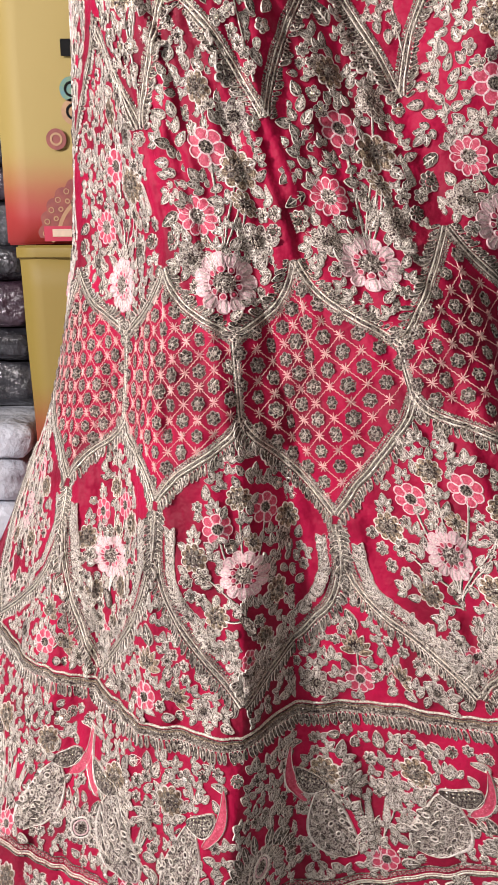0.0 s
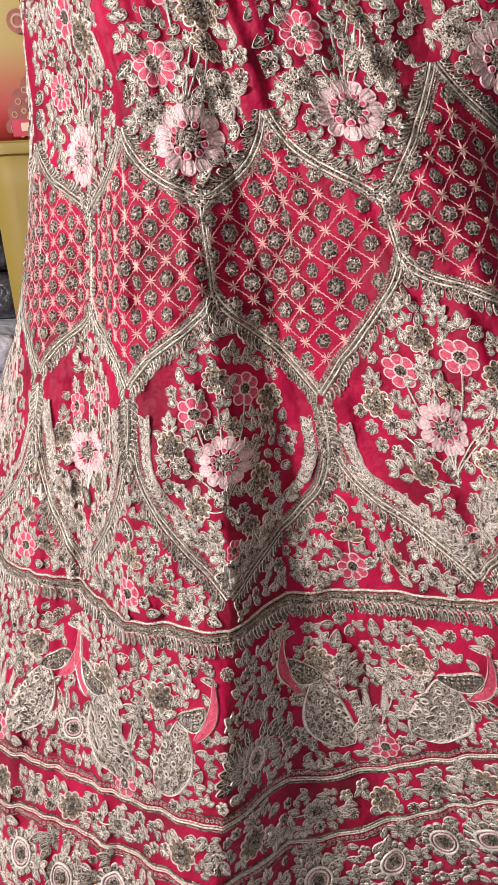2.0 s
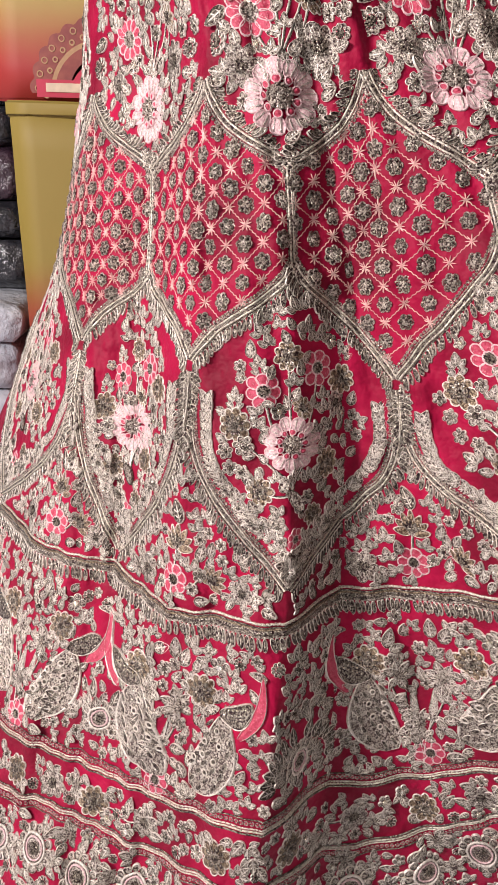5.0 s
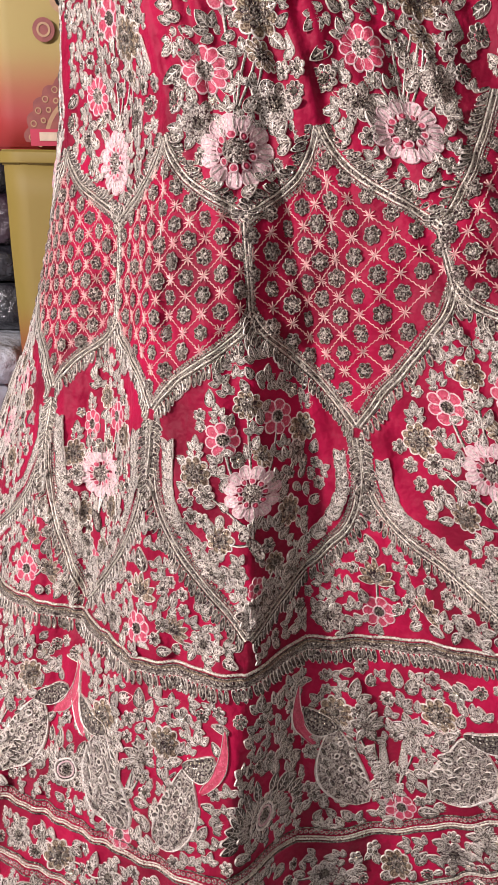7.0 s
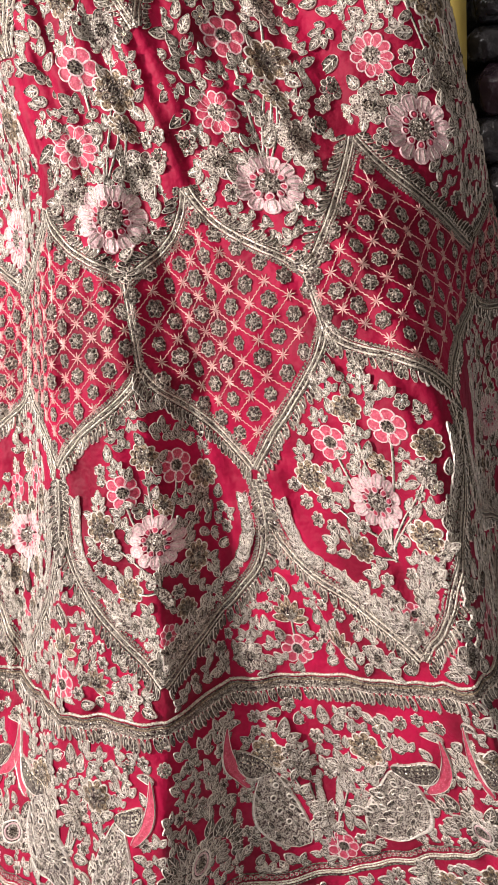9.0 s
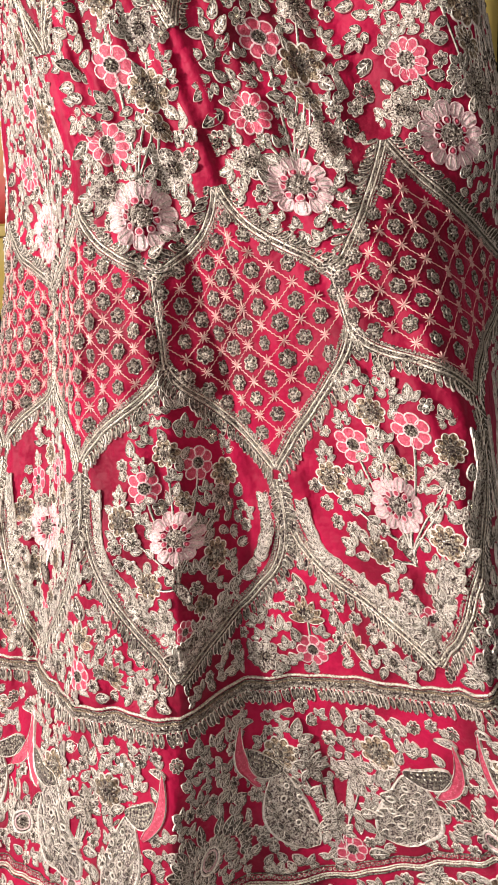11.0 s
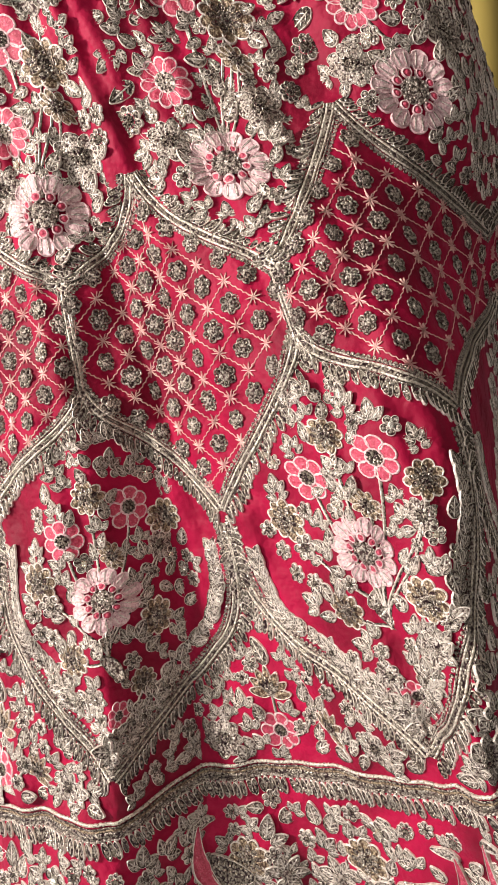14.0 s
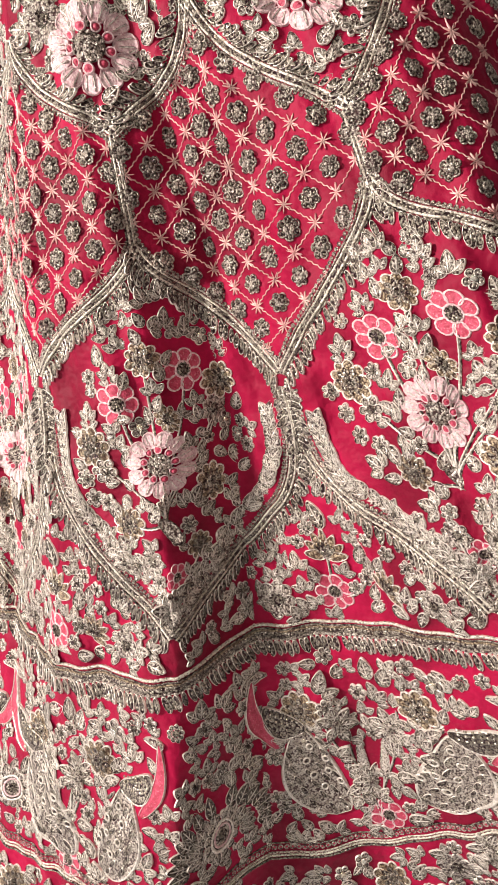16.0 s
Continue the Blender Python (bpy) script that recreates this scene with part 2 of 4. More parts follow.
def bead_centre(r, bead, mat, seed):
    rnd = random.Random(seed)
    out = [dome(r, 0.0014, 12, mat)]
    for q, n in ((0, 1), (0.45 * r, 6), (0.85 * r, 11)):
        for i in range(n):
            a = 2 * math.pi * i / n + rnd.random() * 0.3
            out.append(moved(dome(bead * rnd.uniform(0.8, 1.15), bead * 0.9, 6, mat), 0, q * math.cos(a), q * math.sin(a), 1, 0.0012))
    return joined(*out)


def bloom(petals, radius, width, heart, rim_mat, fill_mat, heart_mat, seed, point=0.4, rim=0.0009, start=0.25, high=0.0013):
    rnd = random.Random(seed)
    out = []
    for i in range(petals):
        a = 2 * math.pi * i / petals + rnd.uniform(-0.05, 0.05)
        q = padded(petal_outline(radius * (1 - start) * rnd.uniform(0.93, 1.06), width * rnd.uniform(0.92, 1.08), point, 12), rim, high, rim_mat, fill_mat)
        out.append(moved(q, a - math.pi / 2, radius * start * math.cos(a), radius * start * math.sin(a), 1, rnd.uniform(0, 0.0003)))
    out.append(moved(bead_centre(heart, max(0.0009, heart * 0.19), heart_mat, seed), z=0.0006))
    return joined(*out)


MATS = [CORD, BEAD, DARK, SEQUIN, PALE, PINK, THREAD, GOLD, BAND]
SHAPES = {}
LEAVES = []
for i, (l, w) in enumerate(((.0175, .0105), (.0150, .0095), (.0130, .0086), (.021, .0112))):
    leaf = padded(petal_outline(l, w, 1.0, 14), 0.0008, 0.0015, 0, 2 if i == 3 else 1)
    vein = moved(padded(petal_outline(l * .8, .0013, 0, 8), .0004, .0008, 0, 0), 0, 0, l * .08, 1, .0010)
    ribs = [moved(padded(petal_outline(w * .42, .0009, 0, 6), .0003, .0006, 0, 0), sg * .85, 0, l * q, 1, .0011) for q in (.22, .44) for sg in (-1, 1)]
    SHAPES[f"leaf{i}"] = joined(leaf, vein, *ribs)
SHAPES["trefoil"] = joined(*[moved(SHAPES["leaf2"], a, 0.002 * math.sin(-a), 0.0015, s) for a, s in ((0, 1.15), (0.95, .9), (-0.95, .9))])
SHAPES["vine_leaf"] = joined(*[moved(SHAPES["leaf2"], a, x, y, s) for a, x, y, s in ((0, 0, .007, .95), (.8, -.001, .005, .8), (-.8, .001, .005, .8), (1.2, -.001, .0005, .7), (-1.2, .001, .0005, .7))])
SHAPES["spray"] = joined(*[moved(SHAPES["leaf2"], a, -.003 * math.sin(a), .003 * math.cos(a), s) for a, s in ((0.2, 1.05), (1.1, 1), (-0.8, 1.1), (2.0, .95), (-1.9, .9), (2.9, 1))], bead_centre(.0036, .0013, 1, 23))
SHAPES["sprig"] = joined(*[moved(SHAPES["leaf2"], a, -.001 * math.sin(a), 0, z) for a, z in ((.1, .95), (1.15, .75), (-1.0, .8))])
SHAPES["feather"] = joined(*[moved(SHAPES["leaf2"], sg * .55, sg * .0008, .004 * j, .72 - .05 * j) for j in range(6) for sg in (-1, 1)], moved(SHAPES["leaf2"], 0, 0, .022, .6))
SHAPES["small_flower"] = bloom(5, .0078, .0066, .0018, 0, 1, 3, 11, 0.0, .0011)
SHAPES["small_flower_b"] = bloom(6, .0072, .0052, .0017, 0, 1, 2, 12, 0.0, .001)
SHAPES["gold_flower"] = bloom(9, .0170, .0104, .0058, 0, 7, 1, 13, 0.2, .0013)
SHAPES["gold_flower_b"] = joined(bloom(8, .0158, .0108, .0056, 0, 1, 2, 14, 0.5), *[moved(SHAPES["leaf2"], .4 + 2.1 * i, -.008 * math.sin(.4 + 2.1 * i), .008 * math.cos(.4 + 2.1 * i), .8) for i in range(3)])
SHAPES["gold_flower"] = joined(SHAPES["gold_flower"], moved(bloom(9, .0112, .0058, .0030, 7, 2, 2, 33, 0.6, .0006, .4), .3, z=.0009))
SHAPES["fan"] = joined(*[moved(padded(petal_outline(.023 - .004 * abs(i) / 3, .0085, .8, 12), .0010, .0014, 0, 7), -.48 * i, 0, -.009, 1, .0002 * (i % 2)) for i in (-3, 3, -2, 2, -1, 1, 0)],
                       *[moved(padded(petal_outline(.0120, .0042, .8, 8), .0006, .0012, 2, 2), -.45 * i, 0, -.008, 1, .0012) for i in (-2, -1, 0, 1, 2)], moved(dome(.0038, .0026, 9, 1), 0, 0, -.008))
_v, _f, _k = bloom(10, .0150, .0080, .0062, 0, 7, 2, 41, 0.3)
SHAPES["oval_flower"] = (np.asarray(_v) * (1.0, .66, 1.0), _f, _k)
SHAPES["pink_flower"] = joined(bloom(7, .0195, .0138, .0062, 4, 5, 2, 15, -0.3, .0015), ring(.0068, .0009, 20, 4, 1))
SHAPES["pink_flower_b"] = joined(bloom(11, .0190, .0096, .0072, 4, 5, 1, 16, -0.3, .0013), ring(.0070, .0008, 20, 0, 1))
SHAPES["ring_flower"] = joined(bloom(9, .0085, .0052, .0035, 0, 2, 2, 17, 0.0, .0009), ring(.0036, .0008, 14, 5))
big = [moved(padded(petal_outline(.0155, .0132, -0.6, 14), .0010, .0019, 4, 4, .0022), 2 * math.pi * i / 11 - math.pi / 2, .0135 * math.cos(2 * math.pi * i / 11), .0135 * math.sin(2 * math.pi * i / 11)) for i in range(11)]
big += [moved(padded(petal_outline(.0100, .0010, 0, 6), .0003, .0008, 0, 0), 2 * math.pi * (i + q) / 11 - math.pi / 2, .0165 * math.cos(2 * math.pi * (i + q) / 11), .0165 * math.sin(2 * math.pi * (i + q) / 11), 1, .0016) for i in range(11) for q in (-.2, .2)]
big += [moved(padded(petal_outline(.0075, .0068, -0.5, 12), .0011, .0030, 4, 5, .0036), 2 * math.pi * (i + .5) / 9 - math.pi / 2, .0088 * math.cos(2 * math.pi * (i + .5) / 9), .0088 * math.sin(2 * math.pi * (i + .5) / 9), 1, .0008) for i in range(9)]
SHAPES["large_flower"] = joined(*big, moved(bead_centre(.0098, .0015, 1, 18), z=.0022))
roundel = [moved(padded(petal_outline(.0085, .0082, -0.6, 12), .0012, .0022, 0, 1), 2 * math.pi * i / 13 - math.pi / 2, .0125 * math.cos(2 * math.pi * i / 13), .0125 * math.sin(2 * math.pi * i / 13)) for i in range(13)]
SHAPES["roundel"] = joined(*roundel, moved(dome(.0125, .0012, 20, 1), z=.0004), moved(ring(.0125, .0011, 30, 0, 1), z=.001), moved(ring(.0092, .0008, 26, 4, 1), z=.0012), moved(bead_centre(.0050, .0011, 2, 19), z=.0012))
SHAPES["paisley"] = joined(padded([(.0055 * math.sin(a) + .003 * math.cos(a) ** 2 * (math.cos(a) > 0), .0125 - .0125 * math.cos(a)) for a in [2 * math.pi * i / 18 for i in range(18)]], .0016, .0021, 2, 1))
SHAPES["rosette"] = joined(*[moved(ring(.0022, .00062, 9, 1), 0, .0042 * math.cos(a), .0042 * math.sin(a)) for a in [math.pi * i / 3 for i in range(6)]],
                           *[moved(dome(.0017, .0014, 6, 2), 0, .0042 * math.cos(a), .0042 * math.sin(a)) for a in [math.pi * i / 3 for i in range(6)]], bead_centre(.0028, .0011, 1, 20))
MESHES = {}
for key, (v, f, k) in SHAPES.items():
    MESHES[key] = mesh_from(key, v, f, MATS, k)


def cord(heap, us, ss, off, r, mat, height=0.0, twist=0.0030, sides=6):
    """A twisted cord along a line on the cloth, off metres to the right of the way it runs."""
    us, ss = np.asarray(us, float), np.asarray(ss, float)
    p, tx, up, n, _, _ = frames(us, ss)
    d = np.gradient(p, axis=0)
    d /= np.linalg.norm(d, axis=1)[:, None] + 1e-12
    side = np.cross(d, n)
    c = p + side * off + n * (height + r * 0.5)
    arc = np.r_[0, np.cumsum(np.linalg.norm(np.diff(p, axis=0), axis=1))]
    v = []
    for j in range(sides):
        a = 2 * math.pi * j / sides
        w = r * (1 + 0.28 * np.sin(2 * math.pi * arc / twist + a)) if twist else np.full(len(p), r)
        v.append(c + side * (w * math.cos(a))[:, None] + n * (w * math.sin(a))[:, None])
    v = np.stack(v, 1).reshape(-1, 3)
    m = len(p)
    f = [[i * sides + j, i * sides + (j + 1) % sides, (i + 1) * sides + (j + 1) % sides, (i + 1) * sides + j] for i in range(m - 1) for j in range(sides)]
    heap.add(v, f, [mat] * len(f))


def even(us, ss, step):
    """The line again, with points at even steps in metres, and the angle at which it runs on the cloth."""
    us, ss = np.asarray(us, float), np.asarray(ss, float)
    p = skirt_point(us, ss)
    arc = np.r_[0, np.cumsum(np.linalg.norm(np.diff(p, axis=0), axis=1))]
    q = np.linspace(0, arc[-1], max(3, int(arc[-1] / step) + 1))
    u, s = np.interp(q, arc, us), np.interp(q, arc, ss)
    p, tx, up, n, _, _ = frames(u, s)
    d = np.gradient(p, axis=0)
    return u, s, np.arctan2((d * up).sum(1), (d * tx).sum(1))


def bezier(a, b, c, d, n=60):
    t = np.linspace(0, 1, n)[:, None]
    q = (1 - t) ** 3 * np.array(a) + 3 * (1 - t) ** 2 * t * np.array(b) + 3 * (1 - t) * t ** 2 * np.array(c) + t ** 3 * np.array(d)
    return q[:, 0], q[:, 1]


LOOP = joined(padded(petal_outline(.0132, .0047, -0.3, 10), .0010, .0019, 0, 2))
DOT = dome(.0009, .0010, 6, 3)
STONE = dome(.0015, .0013, 7, 1)
RINGLET = joined(ring(.0012, .0005, 7, 1), dome(.0008, .0006, 6, 3))
EYELET = joined(ring(.0018, .0006, 9, 1), dome(.0014, .0008, 6, 5))


def offset(us, ss, angle, off):
    """Points off metres to the right of a line."""
    return shift(us, ss, off * np.sin(angle), -off * np.cos(angle))


def trim_band(name, us, ss, side, parent, loops=True, wide=1.18, label=""):
    """Embroidered band: cords, a sequin row between them and a fringe of loops on the side given (1: right of the way it runs)."""
    u, s, a = even(us, ss, .0011)
    h = Heap()
    cord(h, u, s, .0012 * side * wide, .0046, 2, -.0053, 0, 8)
    cord(h, u, s, -.0028 * side * wide, .0009, 1)
    cord(h, u, s, -.0008 * side * wide, .0010, 8)
    cord(h, u, s, .0030 * side * wide, .0011, 8)
    cord(h, u, s, .0050 * side * wide, .0009, 2)
    u2, s2, a2 = even(us, ss, .0036)
    for off, shape in ((-.0047, RINGLET), (.0011, STONE)):
        q = offset(u2, s2, a2, off * side * wide)
        h.add(*stamp(shape, q[0], q[1], a2, 1.0))
    if loops:
        u3, s3, a3 = even(us, ss, .0049)
        rnd = np.random.RandomState(len(us) + int(1000 * abs(us[0])))
        q = offset(u3, s3, a3, .0050 * side * wide)
        turn = a3 + (math.pi if side > 0 else 0) + side * .62 + rnd.uniform(-.16, .16, len(u3))
        h.add(*stamp(LOOP, q[0], q[1], turn, rnd.uniform(.8, 1.15, len(u3)), rnd.uniform(0, .0004)))
    return piece(name, h.mesh(name, MATS), parent, None, label)

# the skirt
HEM = -0.115


def hem_line(u):
    return np.interp(u, (-2, -1, -.45, -.1, .24, .5, .7, .82, .96, 1.15, 1.4, 2, 6), (-.062, -.062, -.056, -.074, -.060, -.064, -.095, -.108, -.112, -.106, -.095, -.08, -.07))




def grid_mesh(name, u0, u1, nu, s0, s1, ns, mats):
    U, S = np.meshgrid(np.linspace(u0, u1, nu), np.linspace(0, 1, ns))
    S = hem_line(U) + (s1 - hem_line(U)) * S
    v = skirt_point(U, S).reshape(-1, 3)
    i = np.arange((ns - 1) * nu).reshape(ns - 1, nu)[:, :-1].ravel()
    return mesh_from(name, v, np.stack([i, i + 1, i + nu + 1, i + nu], 1), mats)


skirt = tagged(new("lehenga_skirt"), "crimson velvet bridal skirt thick with gold embroidery, hem on the floor", "skirt")
piece("cloth", grid_mesh("cloth", -2, 3, 420, HEM, 1.12, 220, [CLOTH]), skirt, None, "crimson velvet cloth with a soft sheen")
piece("back_cloth", grid_mesh("back_cloth", 3, 6, 60, HEM, 1.12, 60, [CLOTH]), skirt)

# heights of the pattern, panel by panel
TOP = {-2: .755, -1: .759, 0: .765, 1: .774, 2: .806, 3: .80, 4: .80}
UPPER = {-1.5: .68, -.5: .688, .5: .696, 1.5: .694, 2.5: .70, 3.5: .7}
LOWER = {-1.5: .60, -.5: .596, .5: .621, 1.5: .652, 2.5: .65, 3.5: .65}
FOOT = {-2: .51, -1: .516, 0: .532, 1: .522, 2: .592, 3: .60, 4: .6}
TIP = {-1.5: .31, -.5: .316, .5: .345, 1.5: .370, 2.5: .38, 3.5: .38}
CROWN = {-1: .907, 0: .906, 1: .910, 2: .934, 3: .945}
CROWN_SHIFT = {0: -.05, 1: .02, 2: -.055}


def row(u, base, knots):
    k = sorted(knots)
    return base + np.interp(u, k, [knots[q] for q in k])


def line_d(u):
    return row(u, .318, {-2: -.016, -1.3: -.016, -.7: -.014, 0: -.017, .25: -.010, .5: -.007, .67: -.003, .85: .002, 1: .003, 1.25: .019, 1.4: .024, 1.57: .035, 1.9: .049, 3: .06})


def line_k(u):
    return row(u, .110, {-2: -.003, -1: -.003, 0: -.001, .26: .008, .45: .012, .63: .011, .81: .003, 1: .006, 1.2: .028, 1.42: .060, 1.7: .082, 3: .09})


def line_m(u):
    return row(u, .052, {-2: 0, -1: .001, -.5: .010, 0: -.001, .28: .012, .47: .010, .63: .006, .81: -.011, 1: .004, 1.2: .022, 1.41: .054, 1.7: .072, 3: .08})


EDGES = {}
for k in (-2, -1, 0, 1, 2, 3):
    for sg in (-1, 1):
        h = k + .5 * sg
        if not -2 < h < 3:
            continue
        EDGES[k, sg, "top"] = bezier((k, TOP[k]), (k + .10 * sg, TOP[k] - .045), (k + .36 * sg, UPPER[h] + .022), (h, UPPER[h]))
        EDGES[k, sg, "foot"] = bezier((h, LOWER[h]), (h - .09 * sg, LOWER[h] - .035), (k + .17 * sg, FOOT[k] + .05), (k, FOOT[k]))
        trim_band("trim_band", *EDGES[k, sg, "top"], -1 if sg > 0 else 1, skirt, label="gold corded band with a looped fringe")
        trim_band("trim_band", *EDGES[k, sg, "foot"], 1 if sg < 0 else -1, skirt)
        if h in TIP:
            c = bezier((k + .025 * sg, FOOT[k] - .012), (k - .01 * sg, FOOT[k] - .10), (k + .16 * sg, TIP[h] + .07), (h, TIP[h]))
            EDGES[k, sg, "bowl"] = c
            trim_band("trim_band", *c, 1 if sg > 0 else -1, skirt)
        if k not in CROWN:
            continue
        c, far = k + CROWN_SHIFT.get(k, 0), .5 if k < 2 else .24
        v = bezier((c, CROWN[k]), (c + .22 * far * sg, CROWN[k] + .042), (c + .62 * far * sg, CROWN[k] + .084), (c + far * sg, CROWN[k] + .122))
        trim_band("trim_band", *v, 1 if sg > 0 else -1, skirt)
for h in (-.5, .5, 1.5):
    s = np.linspace(UPPER[h], LOWER[h], 40)
    trim_band("trim_band", np.full(40, h), s, 1, skirt, loops=False, wide=.8)


def border(name, line, loops, side=1, label=""):
    """A corded border round the skirt, with a fringe of loops or a row of eyelets on one side."""
    h = Heap()
    u = np.linspace(-2, 2.6, 900)
    u1, s1, a1 = even(u, line(u), .0012)
    cord(h, u1, s1, 0, .0014 if loops else .0010, 8, twist=.0040)
    if loops:
        cord(h, u1, s1, .0080, .0052, 2, -.0062, 0, 8)
        cord(h, u1, s1, .0034, .0009, 2)
        cord(h, u1, s1, .0052, .0010, 7)
        u2, s2, a2 = even(u, line(u), .0034)
        for off, shape in ((.0072, STONE), (.0098, RINGLET)):
            q = offset(u2, s2, a2, off)
            h.add(*stamp(shape, q[0], q[1], a2, 1.1))
        cord(h, u1, s1, .0120, .0011, 1)
        u3, s3, a3 = even(u, line(u), .0050)
        q = offset(u3, s3, a3, .0122)
        rnd = np.random.RandomState(9)
        h.add(*stamp(LOOP, q[0], q[1], a3 + math.pi + .2 + rnd.uniform(-.15, .15, len(u3)), rnd.uniform(1.0, 1.25, len(u3))))
    else:
        cord(h, u1, s1, .0024 * side, .0008, 8, twist=.0040)
        cord(h, u1, s1, -.0028 * side, .0010, 2)
        cord(h, u1, s1, .0108 * side, .0008, 2)
        u2, s2, a2 = even(u, line(u), .0052)
        q = offset(u2, s2, a2, .0070 * side)
        h.add(*stamp(EYELET, q[0], q[1], a2, 1.0))
    return piece(name, h.mesh(name, MATS), skirt, None, label)


border("border_band", line_d, True, 1, "corded gold border with looped fringe")
border("border_band", line_k, False, -1)
border("border_band", line_m, False, 1)
h = Heap()
u = np.linspace(-2, 2.6, 900)
for off, r in ((.003, .0013), (.0062, .0010), (.0105, .0012), (.0165, .0010)):
    q = even(u, hem_line(u) + off, .0013)
    cord(h, q[0], q[1], 0, r, 2 if r < .0011 else 0)
q = even(u, hem_line(u) + .021, .0048)
h.add(*stamp(LOOP, q[0], q[1], q[2] * 0, .95))
piece("hem_border", h.mesh("hem_border", MATS), skirt, None, "gold corded hem border")


# embroidered bouquets
def inside_edge(k, name, u):
    """Height of an edge of the lattice cell k at the way round u."""
    sg = 1 if u >= k else -1
    if (k, sg, name) not in EDGES:
        return None
    eu, es = EDGES[k, sg, name]
    o = np.argsort(eu)
    return float(np.interp(u, eu[o], es[o]))


SIZE = {"leaf0": .0062, "leaf1": .0054, "leaf2": .0048, "leaf3": .007, "trefoil": .0078, "vine_leaf": .0098, "spray": .0105, "feather": .009, "sprig": .0068, "small_flower": .0078,
        "small_flower_b": .0072, "gold_flower": .0165, "gold_flower_b": .0150, "pink_flower": .0195, "pink_flower_b": .019, "ring_flower": .0085,
        "large_flower": .028, "fan": .015, "oval_flower": .011, "roundel": .0205, "paisley": .010, "rosette": .007}
NAMES = {"leaf": "leaf", "tref": "leaf", "spri": "leaf", "vine": "leaf", "spra": "leaf_spray", "feat": "leaf_frond", "smal": "small_flower", "gold": "gold_flower", "pink": "pink_flower",
         "ring": "small_flower", "larg": "large_pink_flower", "fan": "fan_flower", "oval": "gold_flower", "roun": "roundel", "pais": "paisley", "rose": "rosette"}


def pack(rnd, inside, u0, u1, s0, s1, placed, kinds, tries, gap=0.86, aim=None):
    """Fills a field with small motifs round those already placed: (kind, u, s, angle, size)."""
    out = list(placed)
    U = np.array([rnd.uniform(u0, u1) for _ in range(tries)])
    S = np.array([rnd.uniform(s0, s1) for _ in range(tries)])
    P = skirt_point(U, S)
    have, rad, n = np.full((tries + len(out), 3), 9.0), np.zeros(tries + len(out)), len(out)
    if out:
        have[:n] = skirt_point([q[1] for q in out], [q[2] for q in out])
        rad[:n] = [SIZE[q[0]] * q[4] for q in out]
    for u, s, p in zip(U.tolist(), S.tolist(), P):
        kind = rnd.choice(kinds)
        size = rnd.uniform(.85, 1.15)
        r = SIZE[kind] * size
        if not inside(u, s):
            continue
        d = have[:n] - p
        if ((d * d).sum(1) < (gap * (rad[:n] + r)) ** 2).any():
            continue
        a = aim(u, s) if aim else rnd.uniform(0, 6.28)
        out.append((kind, u, s, a + rnd.uniform(-.5, .5), size))
        have[n], rad[n] = p, r
        n += 1
    return out


LONG = {"leaf0": .0085, "leaf1": .0072, "leaf2": .006, "leaf3": .010, "trefoil": .006, "vine_leaf": .008, "feather": .015, "paisley": .012, "spray": .001, "sprig": .005}


def drape(shape, u, s, mirror=1, lift=0.0, span=None):
    v, f, k = shape
    v = np.asarray(v)
    _, _, _, _, gu, gs = frames(u, s)
    qu, qs = u + mirror * v[:, 0] / (span or float(gu[0])), s + v[:, 1] / float(gs[0])
    p, tx, up, n, _, _ = frames(qu, qs)
    return p + n * (v[:, 2] + lift)[:, None], [q[::-1] for q in f] if mirror < 0 else f, k


def set_motifs(rows, parent):
    rows = [q for q in rows if q]
    if not rows:
        return
    long = np.array([LONG.get(q[0], 0) for q in rows])
    u, s, a = (np.array([q[i] for q in rows], float) for i in (1, 2, 3))
    size = np.array([q[4] for q in rows], float)
    u, s = shift(u, s, long * np.sin(a), -long * np.cos(a))
    p, tx, up, n, _, _ = frames(u, s)
    c, k = np.cos(a)[:, None], np.sin(a)[:, None]
    lift = np.random.RandomState(len(rows)).uniform(-.0002, .0005, len(rows))[:, None]
    m = np.zeros((len(rows), 4, 4))
    m[:, :3, 0], m[:, :3, 1], m[:, :3, 2] = (c * tx + k * up) * size[:, None], (c * up - k * tx) * size[:, None], n * size[:, None]
    m[:, :3, 3], m[:, 3, 3] = p + n * lift, 1
    for q, w, pu, ps in zip(rows, m.tolist(), u.tolist(), s.tolist()):
        if q[0] in BROAD:
            shape = moved(SHAPES[q[0]], q[3], 0, 0, q[4])
            v, f, k = drape(shape, pu, ps)
            piece(NAMES[q[0][:4]], mesh_from(q[0], v, f, MATS, k), parent)
            continue
        piece(NAMES[q[0][:4]], MESHES[q[0]], parent, Matrix(w))


BROAD = {"fan", "oval_flower", "large_flower", "roundel", "pink_flower", "pink_flower_b", "gold_flower", "gold_flower_b"}


def stems(name, starts, foot, parent, label=""):
    h = Heap()
    for u, s in starts:
        mid = ((u + foot[0]) / 2 + .25 * (u - foot[0]), (s + foot[1]) / 2 - .006)
        q = even(*bezier(foot, (foot[0], foot[1] + .4 * (s - foot[1])), mid, (u, s), 30), .0016)
        cord(h, q[0], q[1], 0, .0007, 0)
        cord(h, q[0], q[1], .0013, .0006, 2)
    return piece(name, h.mesh(name, MATS), parent, None, label)


